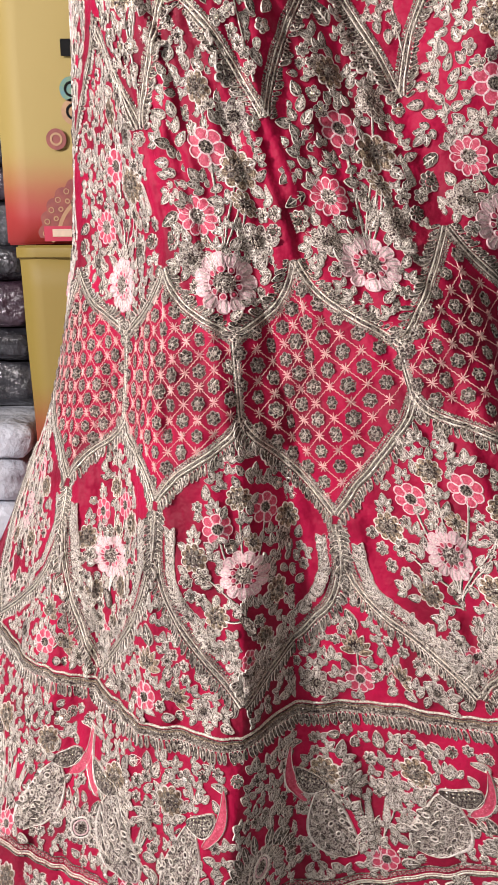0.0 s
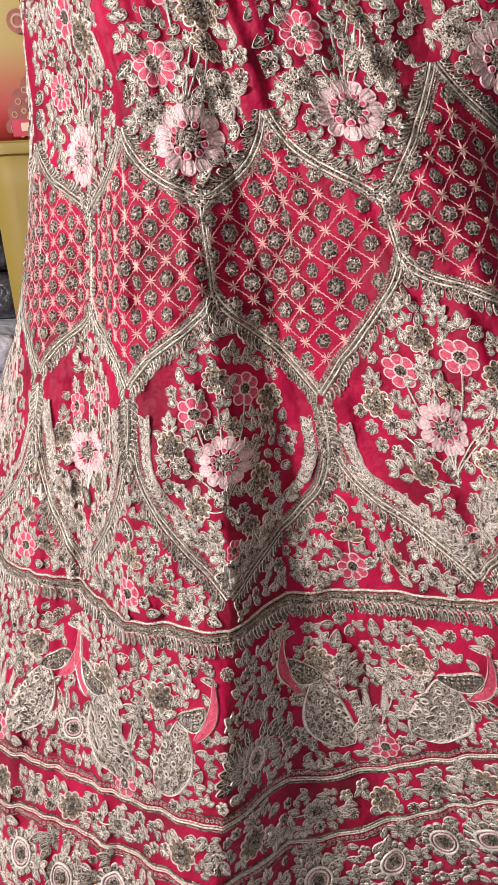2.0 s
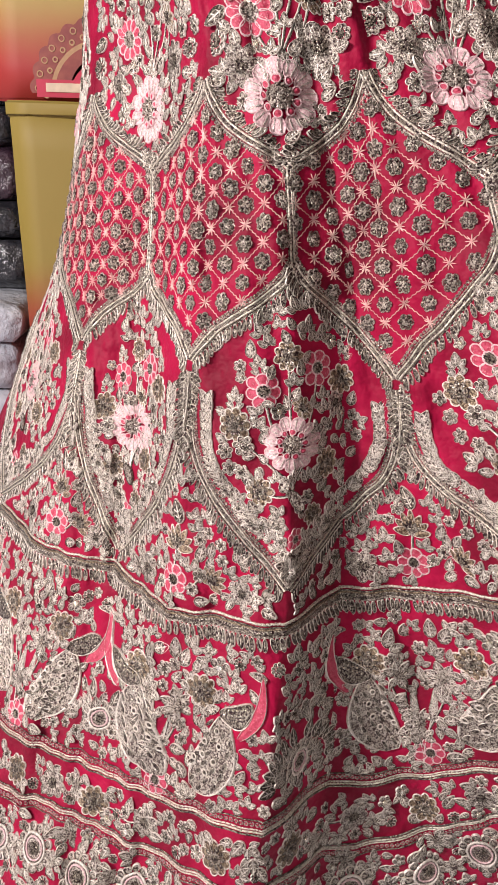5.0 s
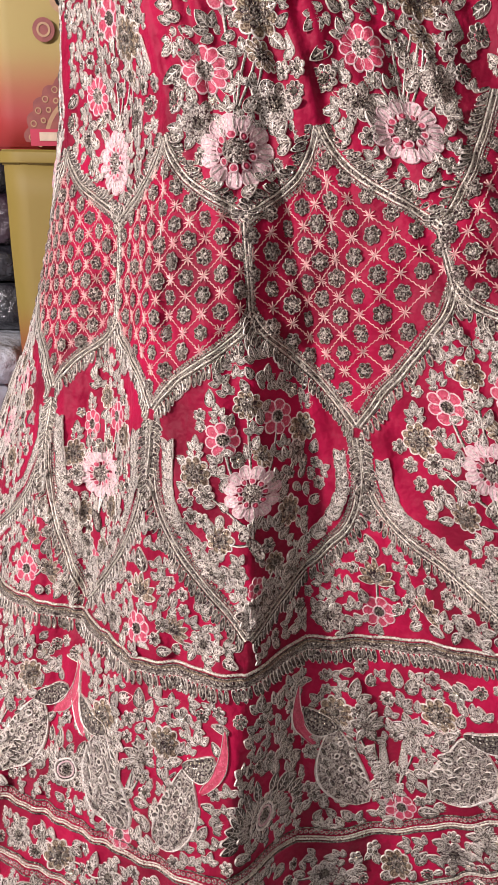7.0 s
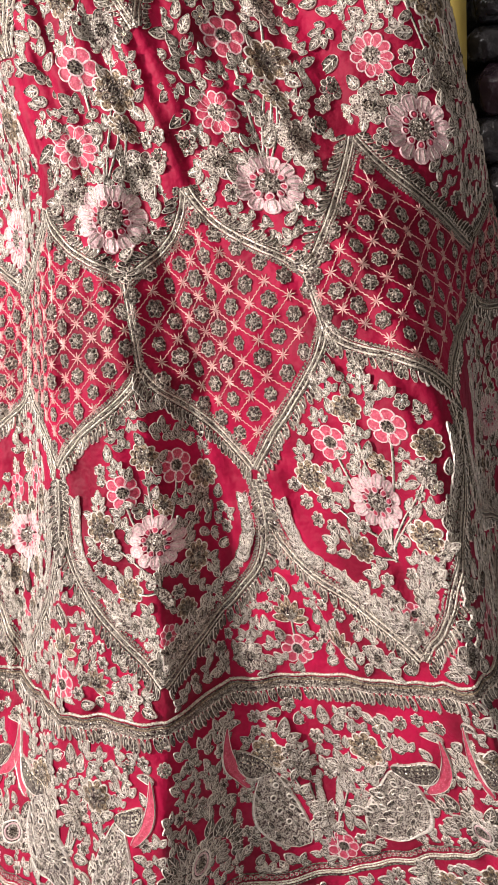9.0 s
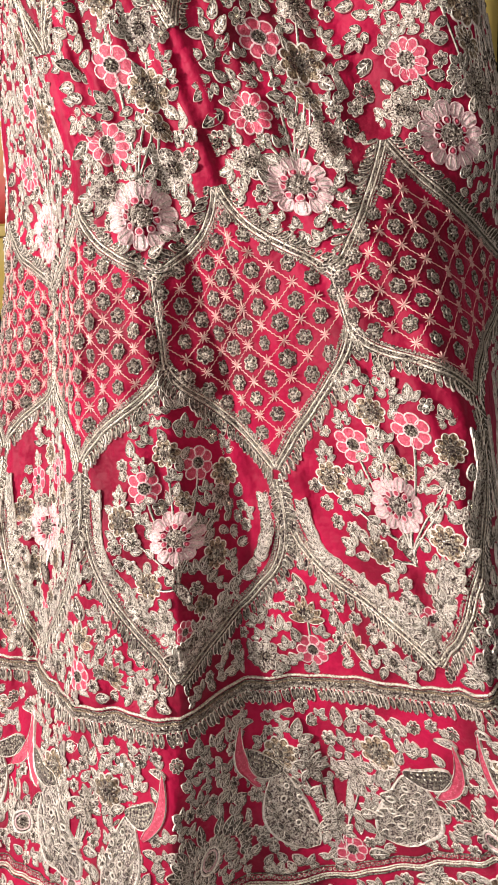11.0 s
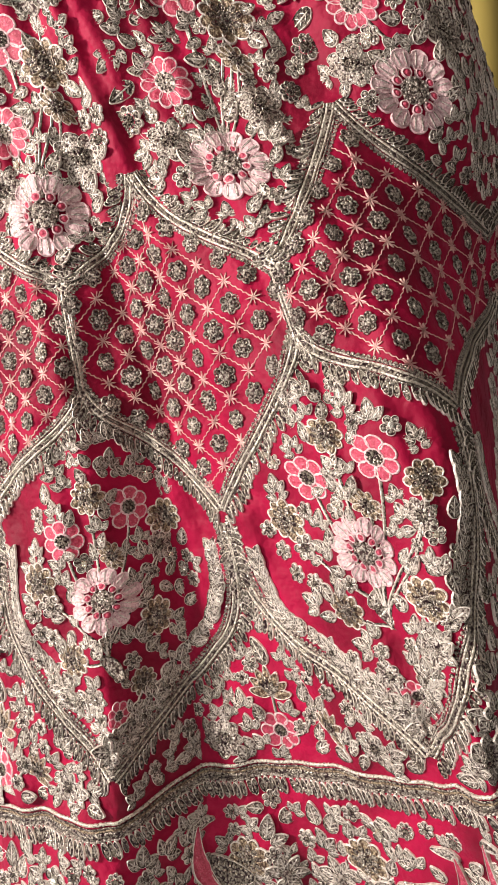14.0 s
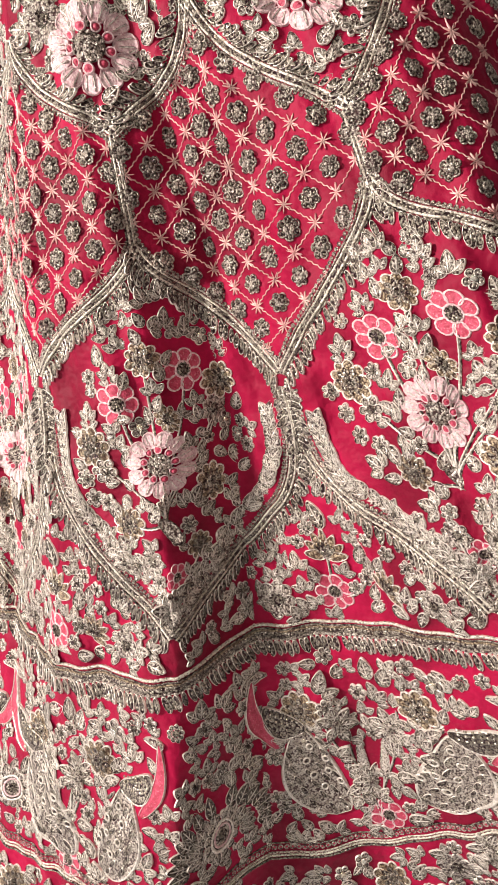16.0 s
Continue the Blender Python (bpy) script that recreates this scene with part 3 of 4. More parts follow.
FILL = ["leaf0", "leaf1", "trefoil", "vine_leaf", "vine_leaf", "small_flower", "leaf0", "small_flower_b", "leaf3", "trefoil"]
LEAFY = ["spray", "vine_leaf", "trefoil", "small_flower", "leaf0", "small_flower_b", "leaf2", "trefoil"]

SMALL = ["trefoil", "leaf1", "sprig", "small_flower_b", "sprig"]


def placed(design, u0, base):
    """The motifs of a design (kind, step round, height, degrees, size) set at u0 over a base line."""
    return [(k, u0 + du, base(u0 + du) + ds, radians(a) if a else .37 * i, z * (.98 if "flower" not in k else 1.05)) for i, (k, du, ds, a, z) in enumerate(design)]


# tall bouquets of the upper panels
UPPER_BLOOMS = [
    ("large_flower", -0.031, 0.0762, 0, 1.04), ("pink_flower_b", -0.173, 0.1414, 0, 1.06), ("pink_flower", 0.015, 0.2065, 0, 1), ("gold_flower", 0.045, 0.2608, 0, 1.02),
    ("gold_flower_b", 0.26, 0.2337, 0, 1.04), ("gold_flower", 0.204, 0.1834, 0, 1.2), ("oval_flower", 0.181, 0.1522, 0, 1.04), ("gold_flower_b", 0.207, 0.1156, 0, 1.21),
    ("ring_flower", -0.412, 0.1183, 0, 1.32), ("gold_flower_b", -0.256, 0.0993, 0, 1.06), ("ring_flower", 0.363, 0.1251, 0, 1), ("small_flower_b", 0.307, 0.1414, 0, 1.1),
    ("small_flower_b", 0.419, 0.1427, 0, 1.11), ("small_flower", -0.094, 0.2391, 0, 0.99), ("small_flower", -0.067, 0.2242, 0, 1), ("small_flower_b", 0.267, 0.2717, 0, 1.74),
    ("small_flower", 0.416, 0.2269, 0, 0.95), ("small_flower", 0.075, 0.1794, 0, 0.79), ("small_flower", -0.153, 0.1169, 0, 1.07), ("small_flower_b", -0.239, 0.0722, 0, 1.16),
]
UPPER_LEAVES_LEFT = [
    ("leaf1", -0.385, 0.1943, 75, 1.17), ("leaf3", -0.385, 0.1414, 110, 1.16), ("trefoil", -0.385, 0.0952, 80, 1.06), ("vine_leaf", -0.378, 0.1658, 120, 1.26),
    ("leaf1", -0.339, 0.2119, 70, 1.17), ("leaf1", -0.332, 0.1848, 60, 1.03), ("leaf2", -0.312, 0.0844, 150, 1.11), ("leaf1", -0.296, 0.2296, 70, 1.1),
    ("leaf1", -0.296, 0.121, 20, 1.12), ("leaf1", -0.286, 0.2038, 20, 1.03), ("trefoil", -0.253, 0.1563, 15, 1.05), ("leaf1", -0.203, 0.2418, 10, 1.17),
    ("leaf1", -0.203, 0.1997, -50, 1.18), ("leaf1", -0.196, 0.2269, -30, 1.1), ("leaf2", -0.19, 0.2581, 80, 1.02), ("leaf1", -0.186, 0.1875, -80, 1.03),
    ("leaf1", -0.183, 0.2133, -50, 1.17), ("leaf0", -0.13, 0.102, 45, 1.15),
]
UPPER_LEAVES_MID = [
    ("leaf1", -0.107, 0.0925, 30, 1.12), ("leaf2", -0.107, 0.0355, 90, 1.11), ("trefoil", -0.09, 0.2581, 20, 0.81), ("vine_leaf", -0.09, 0.1739, 30, 1.38),
    ("leaf2", -0.077, 0.0301, -180, 0.93), ("leaf1", -0.041, 0.1278, 60, 1.12), ("trefoil", -0.018, 0.2947, 60, 1.05), ("leaf1", -0.001, 0.2744, 60, 0.96),
    ("leaf1", 0.006, 0.1563, 70, 1.2), ("leaf1", 0.019, 0.0437, -60, 1.1), ("leaf2", 0.022, 0.1685, 100, 1.03), ("leaf1", 0.065, 0.1129, 0, 1.2),
    ("leaf1", 0.085, 0.2812, 30, 1.12), ("leaf2", 0.105, 0.2337, 20, 1.13), ("leaf3", 0.111, 0.3151, 25, 1.49), ("leaf1", 0.118, 0.1346, -30, 1.13),
    ("leaf1", 0.135, 0.1007, -20, 1.05), ("leaf1", 0.145, 0.0708, -60, 0.96),
]
UPPER_LEAVES_RIGHT = [
    ("leaf0", 0.155, 0.2011, 20, 0.96), ("leaf2", 0.155, 0.2757, -60, 1.04), ("leaf1", 0.164, 0.2228, 30, 0.98), ("leaf2", 0.174, 0.2513, -20, 1.22),
    ("leaf2", 0.174, 0.2418, -60, 1.04), ("vine_leaf", 0.188, 0.2988, -30, 1.07), ("leaf2", 0.198, 0.216, 60, 1.04), ("leaf2", 0.201, 0.2825, -40, 1.22),
    ("trefoil", 0.211, 0.0912, -50, 1.17), ("leaf1", 0.303, 0.1631, -140, 1.2), ("leaf2", 0.307, 0.1875, -90, 1.05), ("leaf1", 0.31, 0.2567, -10, 1.14),
    ("leaf1", 0.33, 0.1047, -100, 1.21), ("leaf2", 0.35, 0.2459, -50, 1.05), ("leaf1", 0.36, 0.2187, -60, 0.99), ("feather", 0.376, 0.1658, 10, 1.1),
    ("trefoil", 0.38, 0.2065, -70, 0.96), ("trefoil", 0.406, 0.1929, -60, 0.78),
]
UPPER_DESIGN = UPPER_BLOOMS + UPPER_LEAVES_LEFT + UPPER_LEAVES_MID + UPPER_LEAVES_RIGHT


def tall_bouquet(h):
    rnd = random.Random(5)
    low, across = {1.5: (0, 1), 2.5: (.032, .74)}.get(h, (-.019, 1))
    rows = [(k, h + (across - 1) * .80 + across * (u - h), s, a, z) for k, u, s, a, z in placed(UPPER_DESIGN, h, lambda u: UPPER[h] + low)]

    def inside(u, s):
        k = math.floor(u + .5)
        low = inside_edge(k, "top", u) or .7
        d = abs(u - h)
        over = CROWN.get(k, .92) + (.24 if k < 2 else .5) * abs(u - k - CROWN_SHIFT.get(k, 0)) - .024
        return s > low + .024 + .05 * max(0, d - .2) and s < over and d < .42

    rows = pack(rnd, inside, h - .43, h + .43, .70, 1.06, rows, SMALL, 2800, .80, lambda u, s: -1.1 * (u - h) / .45)
    b = stems("bouquet", [(q[1], q[2]) for q in rows[1:8]], (h - .02, UPPER[h] + .07), skirt, "tall flower bouquet in gold and pink thread")
    set_motifs(rows, b)


ROUND_BLOOMS = [
    ("gold_flower", -0.028, 0.0686, 0, 0.78), ("pink_flower", 0.148, 0.055, 0, 0.83), ("pink_flower", -0.137, 0.0387, 0, 0.82), ("gold_flower", 0.313, 0.0415, 0, 0.83),
    ("gold_flower", -0.259, 0.0062, 0, 0.94), ("large_flower", -0.008, -0.0074, 0, 0.84), ("oval_flower", 0.052, 0.0238, 0, 0.83), ("gold_flower_b", 0.267, 0.0211, 0, 0.74),
    ("gold_flower", -0.137, -0.0508, 0, 0.8), ("gold_flower", 0.207, -0.0318, 0, 0.88), ("paisley", 0.006, -0.0535, 0, 1.06), ("small_flower", -0.067, 0.0197, 0, 0.98),
    ("small_flower", 0.247, 0.0754, 0, 0.88), ("small_flower", -0.239, 0.0482, 0, 0.69), ("small_flower_b", -0.216, -0.0115, 0, 1.37), ("small_flower_b", -0.299, -0.0183, 0, 1.05),
    ("small_flower_b", -0.273, -0.0332, 0, 1.05), ("small_flower_b", -0.22, -0.0359, 0, 1.03), ("small_flower", 0.303, 0.0102, 0, 0.86), ("small_flower", 0.366, -0.0033, 0, 0.81),
    ("small_flower_b", 0.224, 0.0021, 0, 0.69),
]
ROUND_LEAVES_LEFT = [
    ("vine_leaf", -0.263, 0.0292, 1, 1.04), ("leaf2", -0.193, -0.021, -84, 0.98), ("leaf1", -0.19, -0.0413, -154, 1.17), ("vine_leaf", -0.163, 0.0618, 16, 0.92),
    ("trefoil", -0.147, 0.0089, -24, 0.92), ("leaf1", -0.143, -0.0359, -194, 1.03), ("leaf1", -0.127, -0.002, -14, 1.02), ("leaf2", -0.127, -0.021, 56, 0.96),
    ("trefoil", -0.12, 0.0808, 16, 0.91), ("leaf2", -0.114, 0.0279, 0, 0.89), ("leaf1", -0.034, -0.0413, -24, 1.01), ("leaf2", -0.018, 0.0957, 36, 1.02),
    ("trefoil", -0.001, 0.0482, 6, 0.84), ("leaf1", 0.015, 0.036, -24, 0.94),
]
ROUND_LEAVES_RIGHT = [
    ("leaf2", 0.042, 0.093, -34, 0.95), ("leaf1", 0.072, -0.0372, 26, 0.99), ("leaf1", 0.082, 0.0672, -44, 0.93), ("vine_leaf", 0.088, 0.089, -9, 1.16),
    ("leaf1", 0.158, -0.0169, -124, 0.92), ("trefoil", 0.178, 0.0822, -9, 1.07), ("trefoil", 0.184, 0.0333, 6, 0.77), ("trefoil", 0.191, 0.0211, 16, 0.87),
    ("leaf1", 0.194, -0.0115, -44, 0.91), ("leaf2", 0.198, 0.0075, -94, 0.98), ("leaf1", 0.267, -0.0128, -124, 0.96), ("vine_leaf", 0.32, 0.0659, 11, 1.04),
    ("leaf0", 0.333, -0.0183, -164, 1.02), ("leaf1", 0.393, 0.0225, -14, 1.03),
]
ROUND_DESIGN = ROUND_BLOOMS + ROUND_LEAVES_LEFT + ROUND_LEAVES_RIGHT


def round_bouquet(h):
    mid = (LOWER[h] + TIP[h]) / 2 + .002
    rnd = random.Random(8)
    rows = placed(ROUND_DESIGN, h, lambda u: mid)
    if h < 1:
        rows = [(k, h + (u - h) * (.70 if u > h else 1), s - .010, a, z) for k, u, s, a, z in rows]

    def inside(u, s):
        x, y = (u - h) / .345, (s - mid - .008) / (.098 if s > mid else .086)
        return x * x + y * y < 1 if y < 0 else abs(x) < (1 - y * .72) and y < .98

    rows = pack(rnd, inside, h - .4, h + .4, mid - .12, mid + .12, rows, SMALL, 1800, .82, lambda u, s: math.atan2(-(u - h) * .35, .06 + s - mid + .05))
    b = stems("bouquet", [(q[1], q[2]) for q in rows[:9]], (h, mid - .06), skirt, "rounded flower bouquet in gold and pink thread")
    set_motifs(rows, b)
    # garland along the inner side of the bowl
    near = []
    for k, sg in ((h - .5, 1), (h + .5, -1)):
        if (int(k), sg, "bowl") not in EDGES:
            continue
        u, s, a = even(*EDGES[int(k), sg, "bowl"], .0092)
        for j in range(2, len(u) - 1):
            low = j / len(u)
            for lane, (off, turn) in enumerate(((.0125, .6), (.0178, -.45), (.0235, -.2))):
                if low < .05 or lane == 2 and (low < .6 or j % 2):
                    continue
                q = offset(u[j:j + 1], s[j:j + 1], a[j:j + 1], -off * sg)
                kind = rnd.choice(["leaf2", "sprig", "trefoil", "small_flower_b"] if low > .5 else ["leaf1", "leaf2", "leaf1"])
                near.append((kind, float(q[0][0]), float(q[1][0]), a[j] + math.pi / 2 + sg * turn, rnd.uniform(.85, 1.05)))
    near.append(("pink_flower", h + .02, TIP[h] + .040, 0, .55))
    near.append(("gold_flower_b", h - .06, TIP[h] + .052, 0, .7))
    near.append(("gold_flower", h + .09, TIP[h] + .056, 0, .65))
    g = stems("garland", [(near[-1][1], near[-1][2]), (near[-2][1], near[-2][2])], (h, TIP[h] + .018), skirt, "garland of beaded leaves inside the corded frame")
    set_motifs(near, g)


CORNER_BLOOMS = [
    ("fan", 0.009, 0.066, 0, 1.06), ("pink_flower", 0.009, 0.0266, 0, 0.8), ("small_flower_b", 0.128, 0.0353, 0, 0.95), ("fan", 0.194, 0.0324, -34, 0.9),
    ("gold_flower_b", -0.19, 0.0211, 0, 0.99), ("gold_flower_b", 0.317, 0.0212, 0, 0.75), ("small_flower", 0.284, 0.0263, 0, 0.77),
]
CORNER_LEAVES_LEFT = [
    ("leaf2", -0.358, 0.0108, 86, 0.99), ("leaf1", -0.325, 0.0113, 96, 1.08), ("spray", -0.289, 0.0171, 26, 0.8), ("leaf2", -0.246, 0.0037, 86, 1.09),
    ("leaf1", -0.246, 0.0309, 16, 0.95), ("trefoil", -0.16, 0.0407, 26, 0.85), ("leaf1", -0.157, 0.0026, 106, 1.15), ("trefoil", -0.104, 0.0496, 6, 1.07),
    ("trefoil", -0.094, 0.0319, 16, 0.96), ("feather", -0.087, 0.0074, 91, 0.77), ("leaf1", -0.051, 0.0425, 16, 1.07),
]
CORNER_LEAVES_RIGHT = [
    ("leaf3", 0.006, 0.0892, 0, 1.21), ("trefoil", 0.059, 0.0438, -24, 0.89), ("feather", 0.075, 0.0102, -99, 0.75), ("leaf0", 0.125, 0.0545, -9, 1.07),
    ("leaf1", 0.145, 0.0111, -74, 1.11), ("leaf1", 0.175, 0.0472, -34, 1.03), ("leaf1", 0.208, 0.0112, -114, 1.16), ("leaf2", 0.251, 0.0166, -64, 0.93),
    ("leaf2", 0.271, 0.0105, -204, 1), ("trefoil", 0.38, 0.0191, -84, 0.93), ("leaf1", 0.433, 0.0095, -109, 1.1),
]
CORNER_DESIGN = CORNER_BLOOMS + CORNER_LEAVES_LEFT + CORNER_LEAVES_RIGHT


def corner_bouquet(k):
    rnd = random.Random(23)
    d = float(line_d(k))
    rows = placed(CORNER_DESIGN, k, line_d)

    def inside(u, s):
        e = inside_edge(k, "bowl", u)
        return e is not None and s < e - .024 and s > line_d(u) + .006

    rows = [q for q in rows if inside(q[1], q[2] - .002)]
    rows = pack(rnd, inside, k - .48, k + .48, d, d + .13, rows, SMALL, 1500, .80, lambda u, s: -.9 * (u - k) / .3)
    b = stems("corner_bouquet", [(q[1], q[2]) for q in rows[:3]], (k, d + .012), skirt, "triangular spray of gold and pink flowers")
    set_motifs(rows, b)


def crown_spray(k):
    """Hanging spray between the bands at the top."""
    rnd = random.Random(60)
    rows = [("gold_flower", k, CROWN[k] + .12, 0, .8), ("pink_flower", k + .02, CROWN[k] + .155, 0, .7)]
    m = k + CROWN_SHIFT.get(k, 0)
    steep, far = (.26, .34) if k < 2 else (.56, .17)
    inside = lambda u, s: s < 1.1 and s > CROWN[k] + .034 + steep * abs(u - m) and abs(u - m) < far
    rows = pack(rnd, inside, k - .4, k + .4, CROWN[k], 1.1, rows, FILL, 1100, .72, lambda u, s: math.pi - (u - k) * 2)
    b = stems("crown_spray", [(k, CROWN[k] + .12)], (k, CROWN[k] + .03), skirt, "hanging spray of gold leaves")
    set_motifs(rows, b)


for k in (-1, 0, 1, 2):
    crown_spray(k)
for h in (-1.5, -.5, .5, 1.5, 2.5):
    tall_bouquet(h) if h < 2.6 else None
for h in (-1.5, -.5, .5, 1.5, 2.5):
    round_bouquet(h)
for k in (-1, 0, 1, 2, 3):
    corner_bouquet(k)

# lattice of thread with small rosettes
RAYS = joined(*[moved(padded(petal_outline(.0062, .0009, 0, 6), .0003, .0008, 6, 6), math.pi * i / 4) for i in range(8)])
STAR = moved(RAYS, 0, 0, 0, 1)
for k in (-2, -1, 0, 1, 2, 3):
    h = Heap()
    rows = []
    stars = []
    _, _, _, _, gu, gs = frames(k, .65)
    ends = (k - .4, k) if k > 1 else (k - .3, k + .3)
    gu, gs = float(np.linalg.norm(np.diff(skirt_point(ends, (.65, .65)), axis=0))) / (ends[1] - ends[0]), float(gs[0])
    ax, az, bx, bz = .0158 / gu, -.0140 / gs, -.0172 / gu, -.0195 / gs

    def within(u, s, m=.012):
        top, low = inside_edge(k, "top", u), inside_edge(k, "foot", u)
        return abs(u - k) < .492 and top is not None and low is not None and low + m < s < top - m

    at = lambda i, j: (k + .02 + ax * i + bx * j, TOP[k] - .012 + az * i + bz * j)
    for i in range(-9, 27):
        for j in range(-9, 27):
            if within(*at(i, j), .005):
                stars.append(at(i, j))
            c = at(i + .5, j + .5)
            if within(*c, .0075):
                rows.append(("rosette", *c, random.uniform(0, 1), random.uniform(1.08, 1.3)))
            for di, dj in ((1, 0), (0, 1)):
                a, b = at(i, j), at(i + di, j + dj)
                if within(*a, .002) and within(*b, .002):
                    t = np.linspace(0, 1, 22)
                    cord(h, a[0] + (b[0] - a[0]) * t, a[1] + (b[1] - a[1]) * t, .0005 * np.sin(t * 34 + i)[:, None], .00046, 6, 0, .0028, 4)
    if not stars:
        continue
    stars = np.array(stars)
    h.add(*stamp(STAR, stars[:, 0], stars[:, 1], np.random.RandomState(3).uniform(0, .8, len(stars)), 1.0, .0004))
    t = np.linspace(FOOT[k] + .12, TOP[k] - .02, 60)
    cord(h, np.full(60, float(k)), t, 0, .0007, 6, 0, .003, 4)
    net = piece("lattice", h.mesh("lattice", MATS), skirt, None, "diamond lattice of pale thread with stitched stars")
    set_motifs(rows, net)


WIDE_BLOOMS = [
    ("pink_flower", 0.026, -0.1753, 0, 0.76), ("gold_flower", 0.188, -0.073, -34, 0.99), ("gold_flower", -0.17, -0.0771, 26, 1.03), ("small_flower_b", 0.009, -0.0616, 0, 1.13),
    ("small_flower", 0.257, -0.0488, 0, 1.32), ("ring_flower", 0.337, -0.0406, 0, 0.77), ("ring_flower", 0.492, -0.0419, 0, 0.8), ("small_flower_b", 0.403, -0.0347, 0, 0.89),
    ("small_flower", -0.173, -0.1028, 0, 0.85),
]
WIDE_LEAVES_LEFT = [
    ("leaf0", -0.104, -0.0535, -14, 1.24), ("leaf0", -0.094, -0.1961, 96, 1.01), ("leaf1", -0.077, -0.0619, -74, 1.09), ("spray", -0.07, -0.0904, 0, 1.16),
    ("leaf0", -0.054, -0.1937, 91, 1.27), ("leaf1", -0.051, -0.1503, 116, 1.1), ("leaf1", -0.051, -0.1625, -204, 1.03), ("leaf0", -0.037, -0.0445, -64, 1.24),
    ("feather", -0.021, -0.1206, 1, 1.07), ("spray", -0.004, -0.1424, 0, 1.1), ("feather", 0.052, -0.12, -9, 1.05), ("leaf0", 0.052, -0.0413, 6, 1.22),
    ("leaf1", 0.065, -0.1534, -174, 0.95),
]
WIDE_LEAVES_RIGHT = [
    ("spray", 0.088, -0.0938, 6, 1.22), ("leaf0", 0.102, -0.0485, -24, 1.33), ("leaf1", 0.105, -0.1383, -84, 1.22), ("leaf1", 0.105, -0.1532, -124, 1.01),
    ("leaf0", 0.115, -0.1824, -84, 1.24), ("leaf1", 0.155, -0.0506, -14, 1.05), ("leaf2", 0.165, -0.0865, 0, 0.97), ("leaf0", 0.171, -0.1778, -79, 1.11),
    ("leaf1", 0.178, -0.0941, 156, 0.98), ("leaf1", 0.244, -0.0889, -64, 1.04), ("leaf1", 0.261, -0.0774, -24, 1.1), ("trefoil", 0.33, -0.0634, 16, 1.06),
    ("leaf0", 0.403, -0.0659, 41, 0.9),
]
WIDE_DESIGN = WIDE_BLOOMS + WIDE_LEAVES_LEFT + WIDE_LEAVES_RIGHT


# wide border: peacock motifs simplified to curved shapes, in mirrored pairs, with sprays between them
def blob(x0, y0, x1, y1, w0, w1, bend, rim_mat, fill_mat, rim=.0016, high=.0026, n=16):
    a, b = np.array((x0, y0)), np.array((x1, y1))
    d = (b - a) / np.linalg.norm(b - a)
    side = np.array((-d[1], d[0]))
    left, right = [], []
    for i in range(n + 1):
        t = i / n
        c = a + (b - a) * t + side * bend * math.sin(math.pi * t)
        w = (w0 + (w1 - w0) * t) * math.sin(math.pi * min(1, max(0.03, t * .94 + .03))) ** .55
        left.append(c + side * w)
        right.append(c - side * w)
    mid = [(l + r) / 2 for l, r in zip(left, right)]
    m = len(left)
    rings = [([*left, *right[::-1]], -.0004)]
    for q, z in ((.03, high * .75), (.08, high), (.13, high * .6), (.6, high * .9)):
        rings.append(([l + (c - l) * q for l, c in zip(left, mid)] + [r + (c - r) * q for r, c in zip(right, mid)][::-1], z))
    v = [(*p, z) for ring_, z in rings for p in ring_] + [(*c, high) for c in mid]
    f, kk, tot = [], [], 2 * m
    for j in range(len(rings) - 1):
        for i in range(tot):
            f.append([j * tot + (i + 1) % tot, (j + 1) * tot + (i + 1) % tot, (j + 1) * tot + i, j * tot + i])
            kk.append(rim_mat if j < 3 else fill_mat)
    base, last = len(rings) * tot, (len(rings) - 1) * tot
    for i in range(m - 1):
        f += [[last + i, last + i + 1, base + i + 1, base + i], [base + i, base + i + 1, last + tot - 2 - i, last + tot - 1 - i]]
        kk += [fill_mat, fill_mat]
    return np.array(v), f, kk


